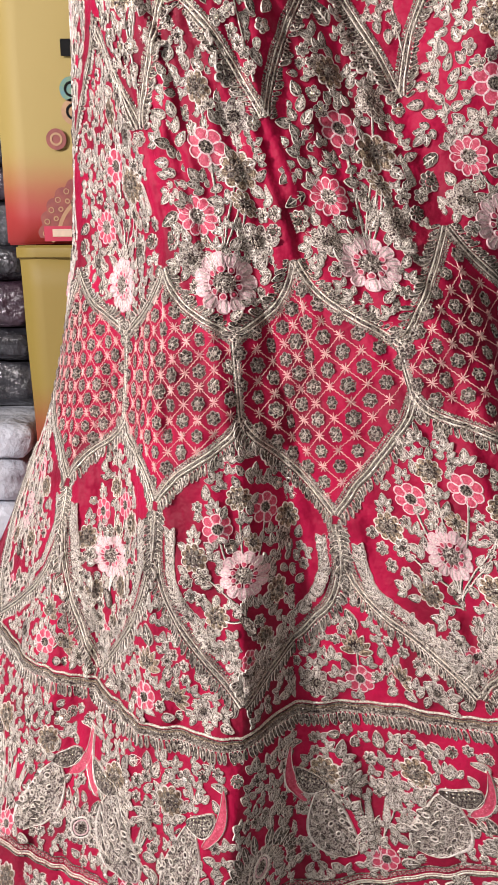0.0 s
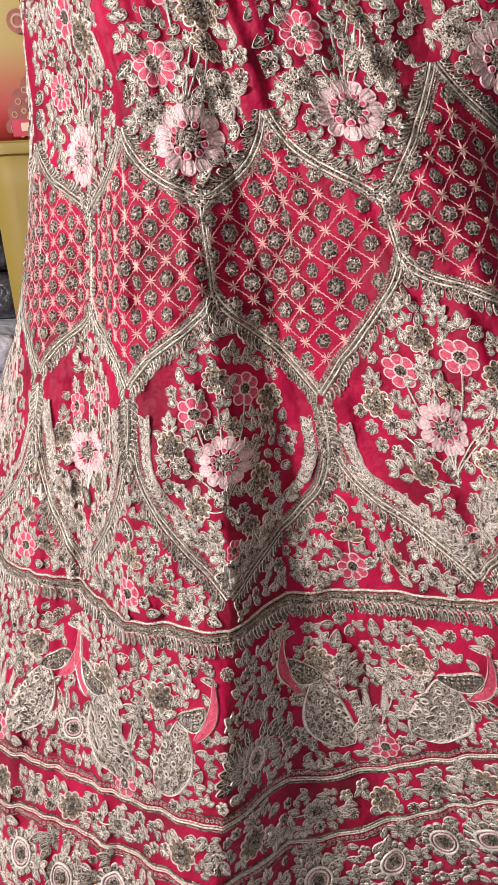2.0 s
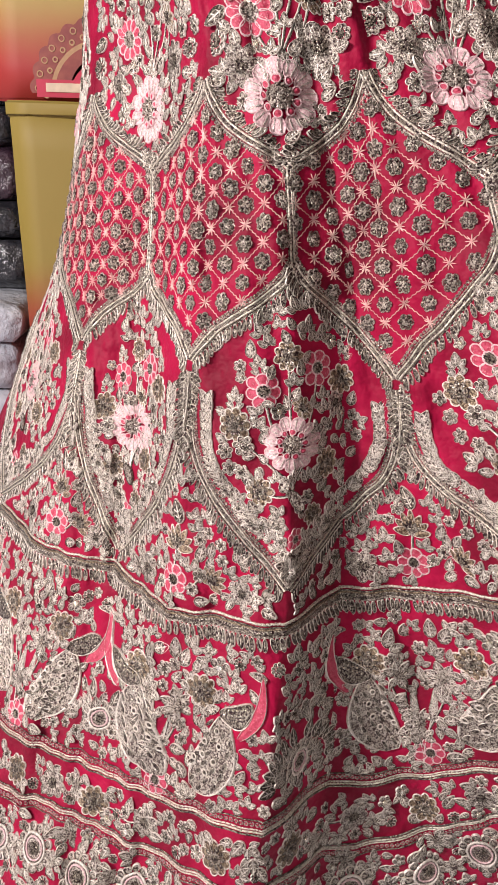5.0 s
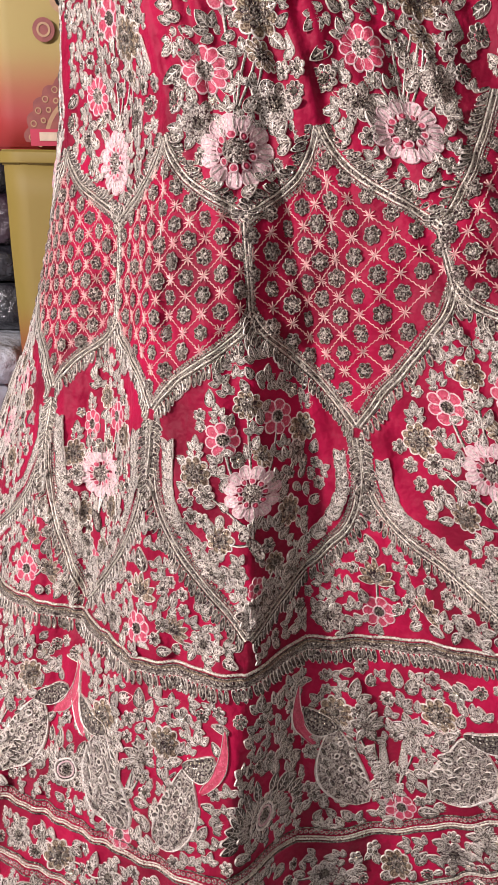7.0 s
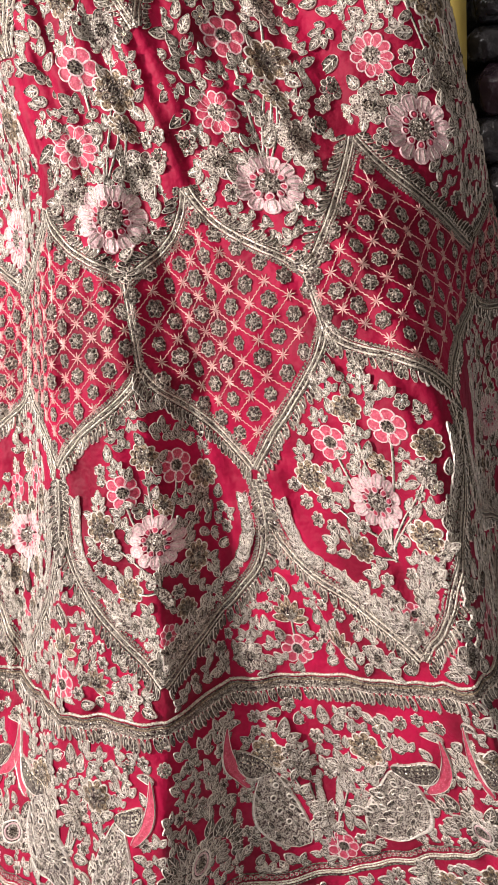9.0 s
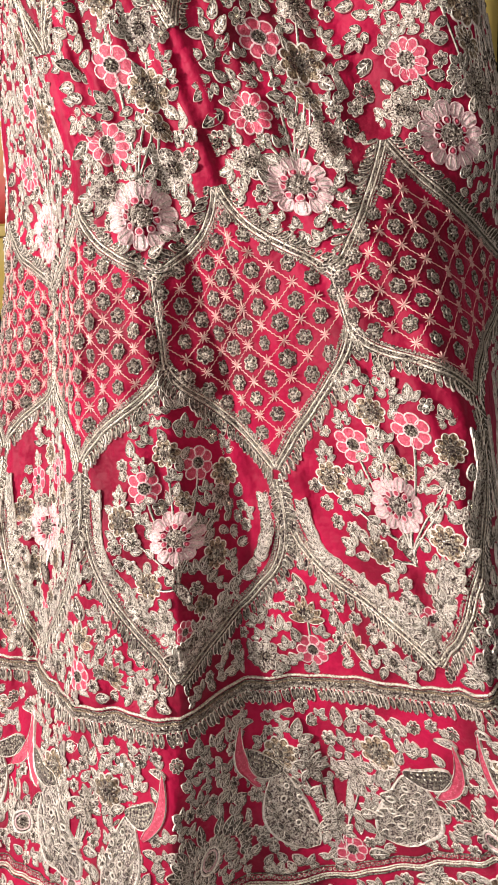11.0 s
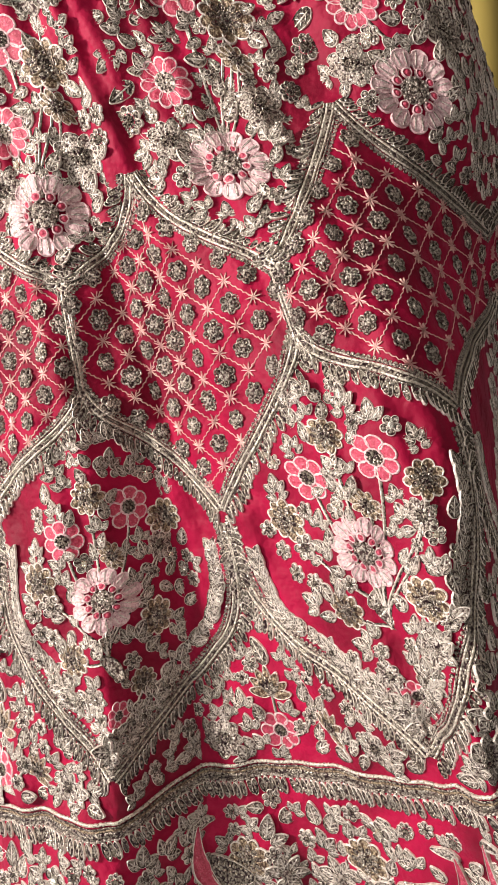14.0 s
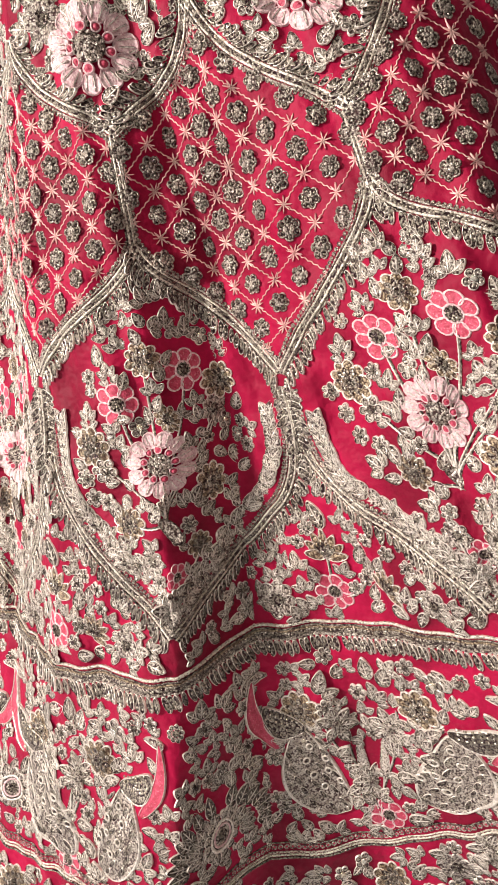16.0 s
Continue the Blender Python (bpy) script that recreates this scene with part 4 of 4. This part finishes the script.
def curved_motif(h, sg):
    u0 = h + (.31 if sg > 0 else -.19)
    s0 = float(line_d(u0)) - .100
    span = .21 if u0 > 1.2 else None
    tail = blob(.002, .006, .030, -.074, .021, .026, -.008, 0, 1)
    spots = [moved(joined(ring(.0028, .0008, 10, 0), dome(.002, .0014, 7, 2)), 0, .010 + .018 * t + x, -.012 - .044 * t + y, 1, .0024) for t, x, y in
             ((0, .0, .004), (.2, -.008, 0), (.25, .008, .002), (.5, -.009, -.002), (.5, .004, 0), (.78, -.006, -.003), (.8, .008, .004))]
    rows_ = [(t, x) for t in (.12, .27, .42, .57, .72, .87) for x in (-.014, -.005, .005, .014)]
    spots += [moved(LOOP, math.pi + .63 + x * 12, .002 + .028 * t + x * .93 - .006 * math.sin(3.1 * t), .006 - .078 * t + x * .36, .8, .0016) for t, x in rows_ if abs(x) < .008 + .014 * math.sin(math.pi * min(1, t + .12))]
    ob = piece("paisley_motif", mesh_from("paisley_motif", *drape(joined(tail, *spots), u0, s0, sg, 0, span)[:2], MATS, joined(tail, *spots)[2]), skirt, None, "large beaded bird motif in pale gold, simplified to plain shapes")
    body = blob(.008, .008, -.028, .026, .011, .012, .005, 0, 2)
    dots = [moved(dome(.0011, .001, 6, 3), 0, x, y, 1, .0022) for x, y in [(-.02 + .0045 * i, .010 + .0045 * j + .0016 * (5 - i)) for i in range(6) for j in range(3)]]
    s = joined(body, *dots)
    piece("oval", mesh_from("oval", *drape(s, u0, s0, sg, .0006, span)[:2], MATS, s[2]), ob, None, "dark sequinned oval")
    neck = blob(-.016, -.006, -.036, .057, .0088, .0040, .010, 0, 5)
    piece("crescent", mesh_from("crescent", *drape(neck, u0, s0, sg, .0004, span)[:2], MATS, neck[2]), ob, None, "pink thread crescent")
    bud = joined(blob(-.040, .055, -.020, .058, .0052, .0028, .001, 0, 1), *[moved(SHAPES["leaf2"], a, -.031, .062, .7) for a in (-.6, 0, .6)])
    piece("bud", mesh_from("bud", *drape(bud, u0, s0, sg, 0, span)[:2], MATS, bud[2]), ob)
    return [shift(u0, s0, sg * x, y) for x, y in ((.006, -.008), (.014, -.026), (.022, -.046), (-.010, .016), (-.030, .02), (-.040, .04), (-.028, .058), (.028, -.064))]


for k in (-2, -1, 0, 1, 2):
    rnd = random.Random(31)
    d = float(line_d(k))
    rows = placed(WIDE_DESIGN, k, line_d)
    rows += [("roundel", k + .60, float(line_d(k + .6)) - .146, 0, .92)]
    for i in range(7):
        a = .25 + .26 * i
        for far in (.030, .052):
            for sg in (-1, 1):
                q = shift(k + .60, line_d(k + .60) - .150, sg * far * math.sin(a), far * .62 * math.cos(a))
                rows.append(("leaf3" if far > .04 else "leaf0", float(q[0][0]), float(q[1][0]), -sg * a, .95))
    block = []
    for h, sg in ((k - .5, 1), (k + .5, -1)):
        if -1.6 < h < 2.6:
            block += [("small_flower", float(q[0][0]), float(q[1][0]), 0, 2.1) for q in curved_motif(h, sg)]

    def inside(u, s):
        return line_k(u) + .014 < s < line_d(u) - .030

    rows = pack(rnd, inside, k - .3, k + .7, d - .22, d - .02, block + [q for q in rows if inside(q[1], q[2])], SMALL, 2400, .80, lambda u, s: rnd.uniform(-1.3, 1.3))
    b = stems("border_spray", [(k - .05, d - .11), (k + .05, d - .11), (k - .12, d - .07), (k + .12, d - .07)], (k, d - .185), skirt, "border of gold sprays and small flowers")
    set_motifs(rows[len(block):], b)

# narrow flower strip and the roundel strip above the hem
rnd = random.Random(44)
for k in (-2, -1, 0, 1, 2):
    g = float(frames(k, .08)[4][0])
    n = max(3, round(g / .066))
    rows = []
    for i in range(n):
        u = k - .5 + (i + .5) / n
        c = float(line_k(u) + line_m(u)) / 2 - .004
        rows.append(("gold_flower_b" if i % 2 else "gold_flower", u, c + rnd.uniform(-.002, .002), rnd.random(), 1.02))
        rows.append(("ring_flower", u + .5 / n, c - .006, 0, .8))

    def strip(u, s):
        return line_m(u) + .010 < s < line_k(u) - .013

    rows = pack(rnd, strip, k - .5, k + .5, .03, .16, rows, LEAFY, 1600, .78)
    b = stems("flower_strip", [(rows[2][1], rows[2][2])], (rows[0][1], rows[0][2]), skirt, "narrow strip of small gold flowers")
    set_motifs(rows, b)
    n = max(3, round(g / .072))
    rows = []
    for i in range(n):
        u = k - .5 + (i + .5) / n
        c = float(line_m(u) - .014 + max(hem_line(u), line_m(u) - .12) + .034) / 2
        rows.append(("roundel", u, c + (.007 if i % 2 else -.003), rnd.random(), 1.2))
        rows.append(("ring_flower", u + .42 / n, c - .020, 0, .85))
        rows.append(("ring_flower", u + .55 / n, c + .022, 0, .65))
        rows.append(("spray", u + .5 / n, c + .002, 0, .9))

    def low(u, s):
        return hem_line(u) + .036 < s < line_m(u) - .013

    rows = pack(rnd, low, k - .5, k + .5, HEM, .11, rows, LEAFY, 1800, .80)
    b = stems("roundel_strip", [(rows[4][1], rows[4][2])], (rows[0][1], rows[0][2]), skirt, "strip of large scalloped roundels above the hem")
    set_motifs(rows, b)

# the room
def box_bm(x0, x1, y0, y1, z0, z1, bevel=0.0, seg=2):
    bm = bmesh.new()
    bmesh.ops.create_cube(bm, size=1, matrix=Matrix.Translation(((x0 + x1) / 2, (y0 + y1) / 2, (z0 + z1) / 2)) @ Matrix.Diagonal((x1 - x0, y1 - y0, z1 - z0, 1)))
    if bevel:
        bmesh.ops.bevel(bm, geom=bm.edges[:], offset=bevel, segments=seg, affect="EDGES", profile=0.6)
    return bm


FZ = -0.116
tagged(part("floor", box_bm(-3, 3, -3, 3, FZ - .1, FZ), FLOOR), kind="structure")
# Walls and ceiling are out of view, added to enclose and bounce the light.
tagged(part("wall_back", box_bm(-3, 3, 3, 3.1, FZ, 2.7), WALL), kind="structure")
tagged(part("wall_front", box_bm(-3, 3, -3.1, -3, FZ, 2.7), WALL), kind="structure")
tagged(part("wall_left", box_bm(-3.1, -3, -3, 3, FZ, 2.7), WALL), kind="structure")
tagged(part("wall_right", box_bm(3, 3.1, -3, 3, FZ, 2.7), WALL), kind="structure")
tagged(part("ceiling", box_bm(-3.1, 3.1, -3.1, 3.1, 2.7, 2.8), CEIL), kind="structure")


def gradient_card(name, low, high, z0, z1):
    """Printed card that runs from one colour to another with height."""
    m = material(name, low, 0.62, 0, low, 30, 0.05, 300)
    t = m.node_tree
    n, l = t.nodes, t.links
    geo = n.new("ShaderNodeNewGeometry")
    sep = n.new("ShaderNodeSeparateXYZ")
    span = n.new("ShaderNodeMapRange")
    span.interpolation_type = "SMOOTHSTEP"
    mix = n.new("ShaderNodeMix")
    mix.data_type = "RGBA"
    wear = n.new("ShaderNodeTexNoise")
    wear.inputs["Scale"].default_value, wear.inputs["Detail"].default_value = 14, 6
    add = n.new("ShaderNodeMath")
    add.operation = "MULTIPLY_ADD"
    add.inputs[1].default_value = 0.04
    span.inputs["From Min"].default_value, span.inputs["From Max"].default_value = z0, z1
    mix.inputs["A"].default_value, mix.inputs["B"].default_value = rgb(low), rgb(high)
    l.new(geo.outputs["Position"], sep.inputs[0])
    l.new(geo.outputs["Position"], wear.inputs["Vector"])
    l.new(wear.outputs["Fac"], add.inputs[0])
    l.new(sep.outputs["Z"], add.inputs[2])
    l.new(add.outputs[0], span.inputs["Value"])
    l.new(span.outputs["Result"], mix.inputs["Factor"])
    l.new(mix.outputs["Result"], n["Principled BSDF"].inputs["Base Color"])
    return m


CARD_UP = gradient_card("printed_card", (0.34, 0.030, 0.026), (0.36, 0.27, 0.075), .86, 1.02)
CARD_LOW = gradient_card("olive_card", (0.26, 0.04, 0.02), (0.25, 0.18, 0.032), .38, .52)
CARD_RIGHT = gradient_card("yellow_card", (0.45, 0.33, 0.07), (0.52, 0.40, 0.10), .3, .9)
PRINT = material("maroon_print", (0.20, 0.035, 0.03), 0.5, 0, (0.26, 0.06, 0.04), 60)
MAGENTA = material("crimson_print", (0.48, 0.02, 0.06), 0.5, 0, (0.42, 0.02, 0.05), 40)
GOLDP = material("tan_print", (0.42, 0.25, 0.12), 0.5, 0, (0.36, 0.2, 0.1), 80)
INK = material("black_ink", (0.012, 0.012, 0.012), 0.8, spec=0.1)
CREAM = material("cream_print", (0.7, 0.55, 0.4), 0.5)
TEAL = material("teal_print", (0.08, 0.22, 0.25), 0.5, 0, (0.15, 0.25, 0.12), 90)
PLASTIC = material("black_wrap", (0.018, 0.018, 0.022), 0.16, 0, (0.03, 0.03, 0.036), 8, 0.9, 26, coat=0.5)
PURPLE = material("dark_wrap", (0.045, 0.022, 0.035), 0.2, 0, (0.03, 0.02, 0.03), 8, 0.9, 34, coat=0.5)
WHITEBAG = material("pale_wrap", (0.55, 0.57, 0.6), 0.35, 0, (0.42, 0.45, 0.5), 12, 0.6, 40, coat=0.3)
STEEL = material("rack_steel", (0.45, 0.45, 0.46), 0.35, 0.8, (0.3, 0.3, 0.3), 40)
SHADE = material("dark_shade", (0.03, 0.026, 0.024), 0.7, 0, (0.02, 0.018, 0.016), 5)


def bent_box(x0, x1, y0, y1, z0, z1, bow, seed, taper=0.0):
    """A card carton with slightly bowed faces and soft worn edges."""
    bm = box_bm(x0, x1, y0, y1, z0, z1)
    bmesh.ops.subdivide_edges(bm, edges=bm.edges[:], cuts=9, use_grid_fill=True)
    cx, cz = (x0 + x1) / 2, (z0 + z1) / 2
    for v in bm.verts:
        q = v.co.copy()
        a, b = (q.x - x0) / (x1 - x0), (q.z - z0) / (z1 - z0)
        w = noise.noise(Vector((q.x * 9 + seed, q.y * 9, q.z * 7)))
        v.co.y += bow * w - bow * 1.2 * math.sin(math.pi * a) * math.sin(math.pi * b) * (q.y < (y0 + y1) / 2)
        v.co.x += bow * .6 * noise.noise(Vector((q.z * 8, seed, q.y * 5))) + taper * (1 - b) * (.5 - a)
        v.co.z += bow * .5 * noise.noise(Vector((q.x * 8, seed + 4, 0)))
    sharp = [e for e in bm.edges if len(e.link_faces) == 2 and e.calc_face_angle() > 1.0]
    bmesh.ops.bevel(bm, geom=sharp, offset=.004, segments=2, affect="EDGES")
    for f in bm.faces:
        f.smooth = True
    return bm


def disc_bm(x, y, z, r, r0=0.0, high=.0012, lobes=0, seg=64, a0=0.0, a1=6.2832):
    """A flat printed ring or disc that faces the front."""
    bm = bmesh.new()
    full = a1 - a0 > 6.28
    rows = []
    for i in range(seg + (not full)):
        a = a0 + (a1 - a0) * i / seg
        w = 1 + (.06 * abs(math.sin(lobes * a / 2)) if lobes else 0)
        o, q = (math.cos(a), math.sin(a)), []
        for rad, d in ((r0, 0), (r0, high), (r * w, high), (r * w, 0)):
            q.append(bm.verts.new((x + o[0] * rad, y - d, z + o[1] * rad)))
        rows.append(q)
    for i in range(seg):
        p, q = rows[i], rows[(i + 1) % len(rows)]
        for j in range(3):
            if r0 > 0 or j > 0:
                bm.faces.new((p[j], p[j + 1], q[j + 1], q[j]))
    bmesh.ops.recalc_face_normals(bm, faces=bm.faces[:])
    return bm


def thing(name, label, category, **more):
    return tagged(new(name), label, category, **more)


# printed carton on top of the olive carton
BY = 1.70
carton = thing("printed_carton", "yellow to red printed gift carton with a round emblem", "carton")
part("body", bent_box(-.513, .02, BY, BY + .16, .79, 1.42, .004, 3), CARD_UP, carton)
ex, ez, fy = -.306, .80, BY - .010
arc = dict(a0=.03, a1=3.11)
part("emblem_border", disc_bm(ex, fy, ez, .130, .098, .0012, 26, 90, **arc), PRINT, carton, "maroon lace ring print")
for i in range(15):
    a = .1 + 2.94 * i / 14
    part("lace_loop", disc_bm(ex + .122 * math.cos(a), fy - .0013, ez + .122 * math.sin(a), .0062, .0042, .0012, 0, 16), GOLDP, carton)
    part("lace_dot", disc_bm(ex + .106 * math.cos(a + .1), fy - .0013, ez + .106 * math.sin(a + .1), .0055, .003, .0012, 0, 14), GOLDP, carton)
part("emblem_band", disc_bm(ex, fy, ez, .098, .090, .001, 0, 60, **arc), GOLDP, carton)
part("emblem_disc", disc_bm(ex, fy, ez, .090, .060, .001, 0, 60, **arc), PRINT, carton, "maroon emblem ring")
part("emblem_heart", disc_bm(ex, fy, ez + .008, .060, .0, .001, 0, 50, **arc), MAGENTA, carton)
part("emblem_foot", box_bm(-.43, -.25, fy - .0030, fy - .0016, .797, .828), MAGENTA, carton)
part("lettering_bar", box_bm(-.412, -.27, fy - .0044, fy - .0030, .806, .822, .001), CREAM, carton, "pale lettering bar")
part("heading_bar", box_bm(-.372, -.13, fy - .001, fy, 1.160, 1.192, .0004), INK, carton, "black heading bar")
for (x, z, r, mat) in ((-.355, 1.098, .024, TEAL), (-.352, 1.055, .026, GOLDP), (-.392, 1.002, .021, PRINT), (-.30, 1.03, .03, TEAL)):
    d = part("dot_ornament", disc_bm(x, fy, z, r, 0, .001, 0, 36), mat, carton)
    part("ornament_ring", disc_bm(x, fy - .0012, z, r * .62, r * .42, .001, 0, 30), GOLDP if mat is PRINT else INK, d)

olive = thing("olive_carton", "worn olive card carton with a red foot, standing on end", "carton")
part("body", bent_box(-.478, -.02, BY - .05, BY + .12, FZ + .001, .788, .006, 9, .03), CARD_LOW, olive)
part("lid_edge", bent_box(-.482, -.018, BY - .056, BY + .125, .760, .7885, .003, 12), CARD_LOW, olive, "folded top edge of the carton")

tall = thing("yellow_carton", "tall yellow card carton behind the skirt", "carton")
part("body", bent_box(.10, .583, 1.80, 1.98, FZ + .001, 1.30, .004, 21), CARD_RIGHT, tall)
part("heading_bar", box_bm(.36, .532, 1.787, 1.789, 1.150, 1.185, .0005), CREAM, tall, "pale lettering bar")
for i in range(9):
    part("print_bar", box_bm(.40 + .015 * i, .408 + .015 * i, 1.785, 1.787, 1.152, 1.183, .0005), GOLDP, tall)

# rack with wrapped garments behind
rack = thing("garment_rack", "dark rack with steel posts against the wall", "rack")
for x in (-1.15, -.535, .610, 1.25):
    part("post", box_bm(x - .011, x + .011, 1.95, 1.975, FZ, 2.0, .003), STEEL, rack)
# Dark sheet added to stand for the unlit depth behind the stacks.
part("shade_sheet", box_bm(-1.6, 1.6, 2.42, 2.45, FZ, 2.2), SHADE, rack, "dark sheet in place of the unlit background")


def bundle(x, y, z, w, d, h, seed, mat, label):
    """A folded garment in crumpled plastic wrap."""
    bm = box_bm(x - w / 2, x + w / 2, y - d / 2, y + d / 2, z, z + h)
    bmesh.ops.subdivide_edges(bm, edges=bm.edges[:], cuts=11, use_grid_fill=True)
    for v in bm.verts:
        q = v.co
        b = (q.z - z) / h
        k = noise.fractal(Vector((q.x * 11 + seed, q.y * 11, q.z * 16)), 1.0, 2.0, 4)
        r = noise.ridged_multi_fractal(Vector((q.x * 7, q.y * 7 + seed, q.z * 10)), 1.0, 2.0, 3, 1.0, 2.0)
        side = 1 - abs(2 * b - 1) ** 3
        v.co.x += (.010 * k) + .02 * side * (1 if q.x > x else -1)
        v.co.y += (.012 * k + .008 * (r - 1)) - .02 * side * (1 if q.y < y else -1)
        if b > .02:
            v.co.z += .008 * k
    for f in bm.faces:
        f.smooth = True
    ob = part("wrapped_garment", bm, mat)
    return tagged(ob, label, "wrapped garment", "stacked garments")


rnd = random.Random(77)
for x, z0, top in ((-.86, FZ, 1.5), (.98, FZ, 1.6)):
    z, i = z0, 0
    while z < top:
        hgt = rnd.uniform(.07, .12)
        low = x < 0 and z + hgt < .40
        mat = WHITEBAG if low else (PLASTIC, PURPLE, PLASTIC)[i % 3]
        bundle(x + rnd.uniform(-.02, .02), 2.10 - (.22 if low else 0), z, .66, .40, hgt, rnd.uniform(0, 50), mat,
               "folded garment in pale plastic wrap in a stack" if low else "folded dark garment in glossy plastic wrap in a stack")
        z += hgt + .004
        i += 1
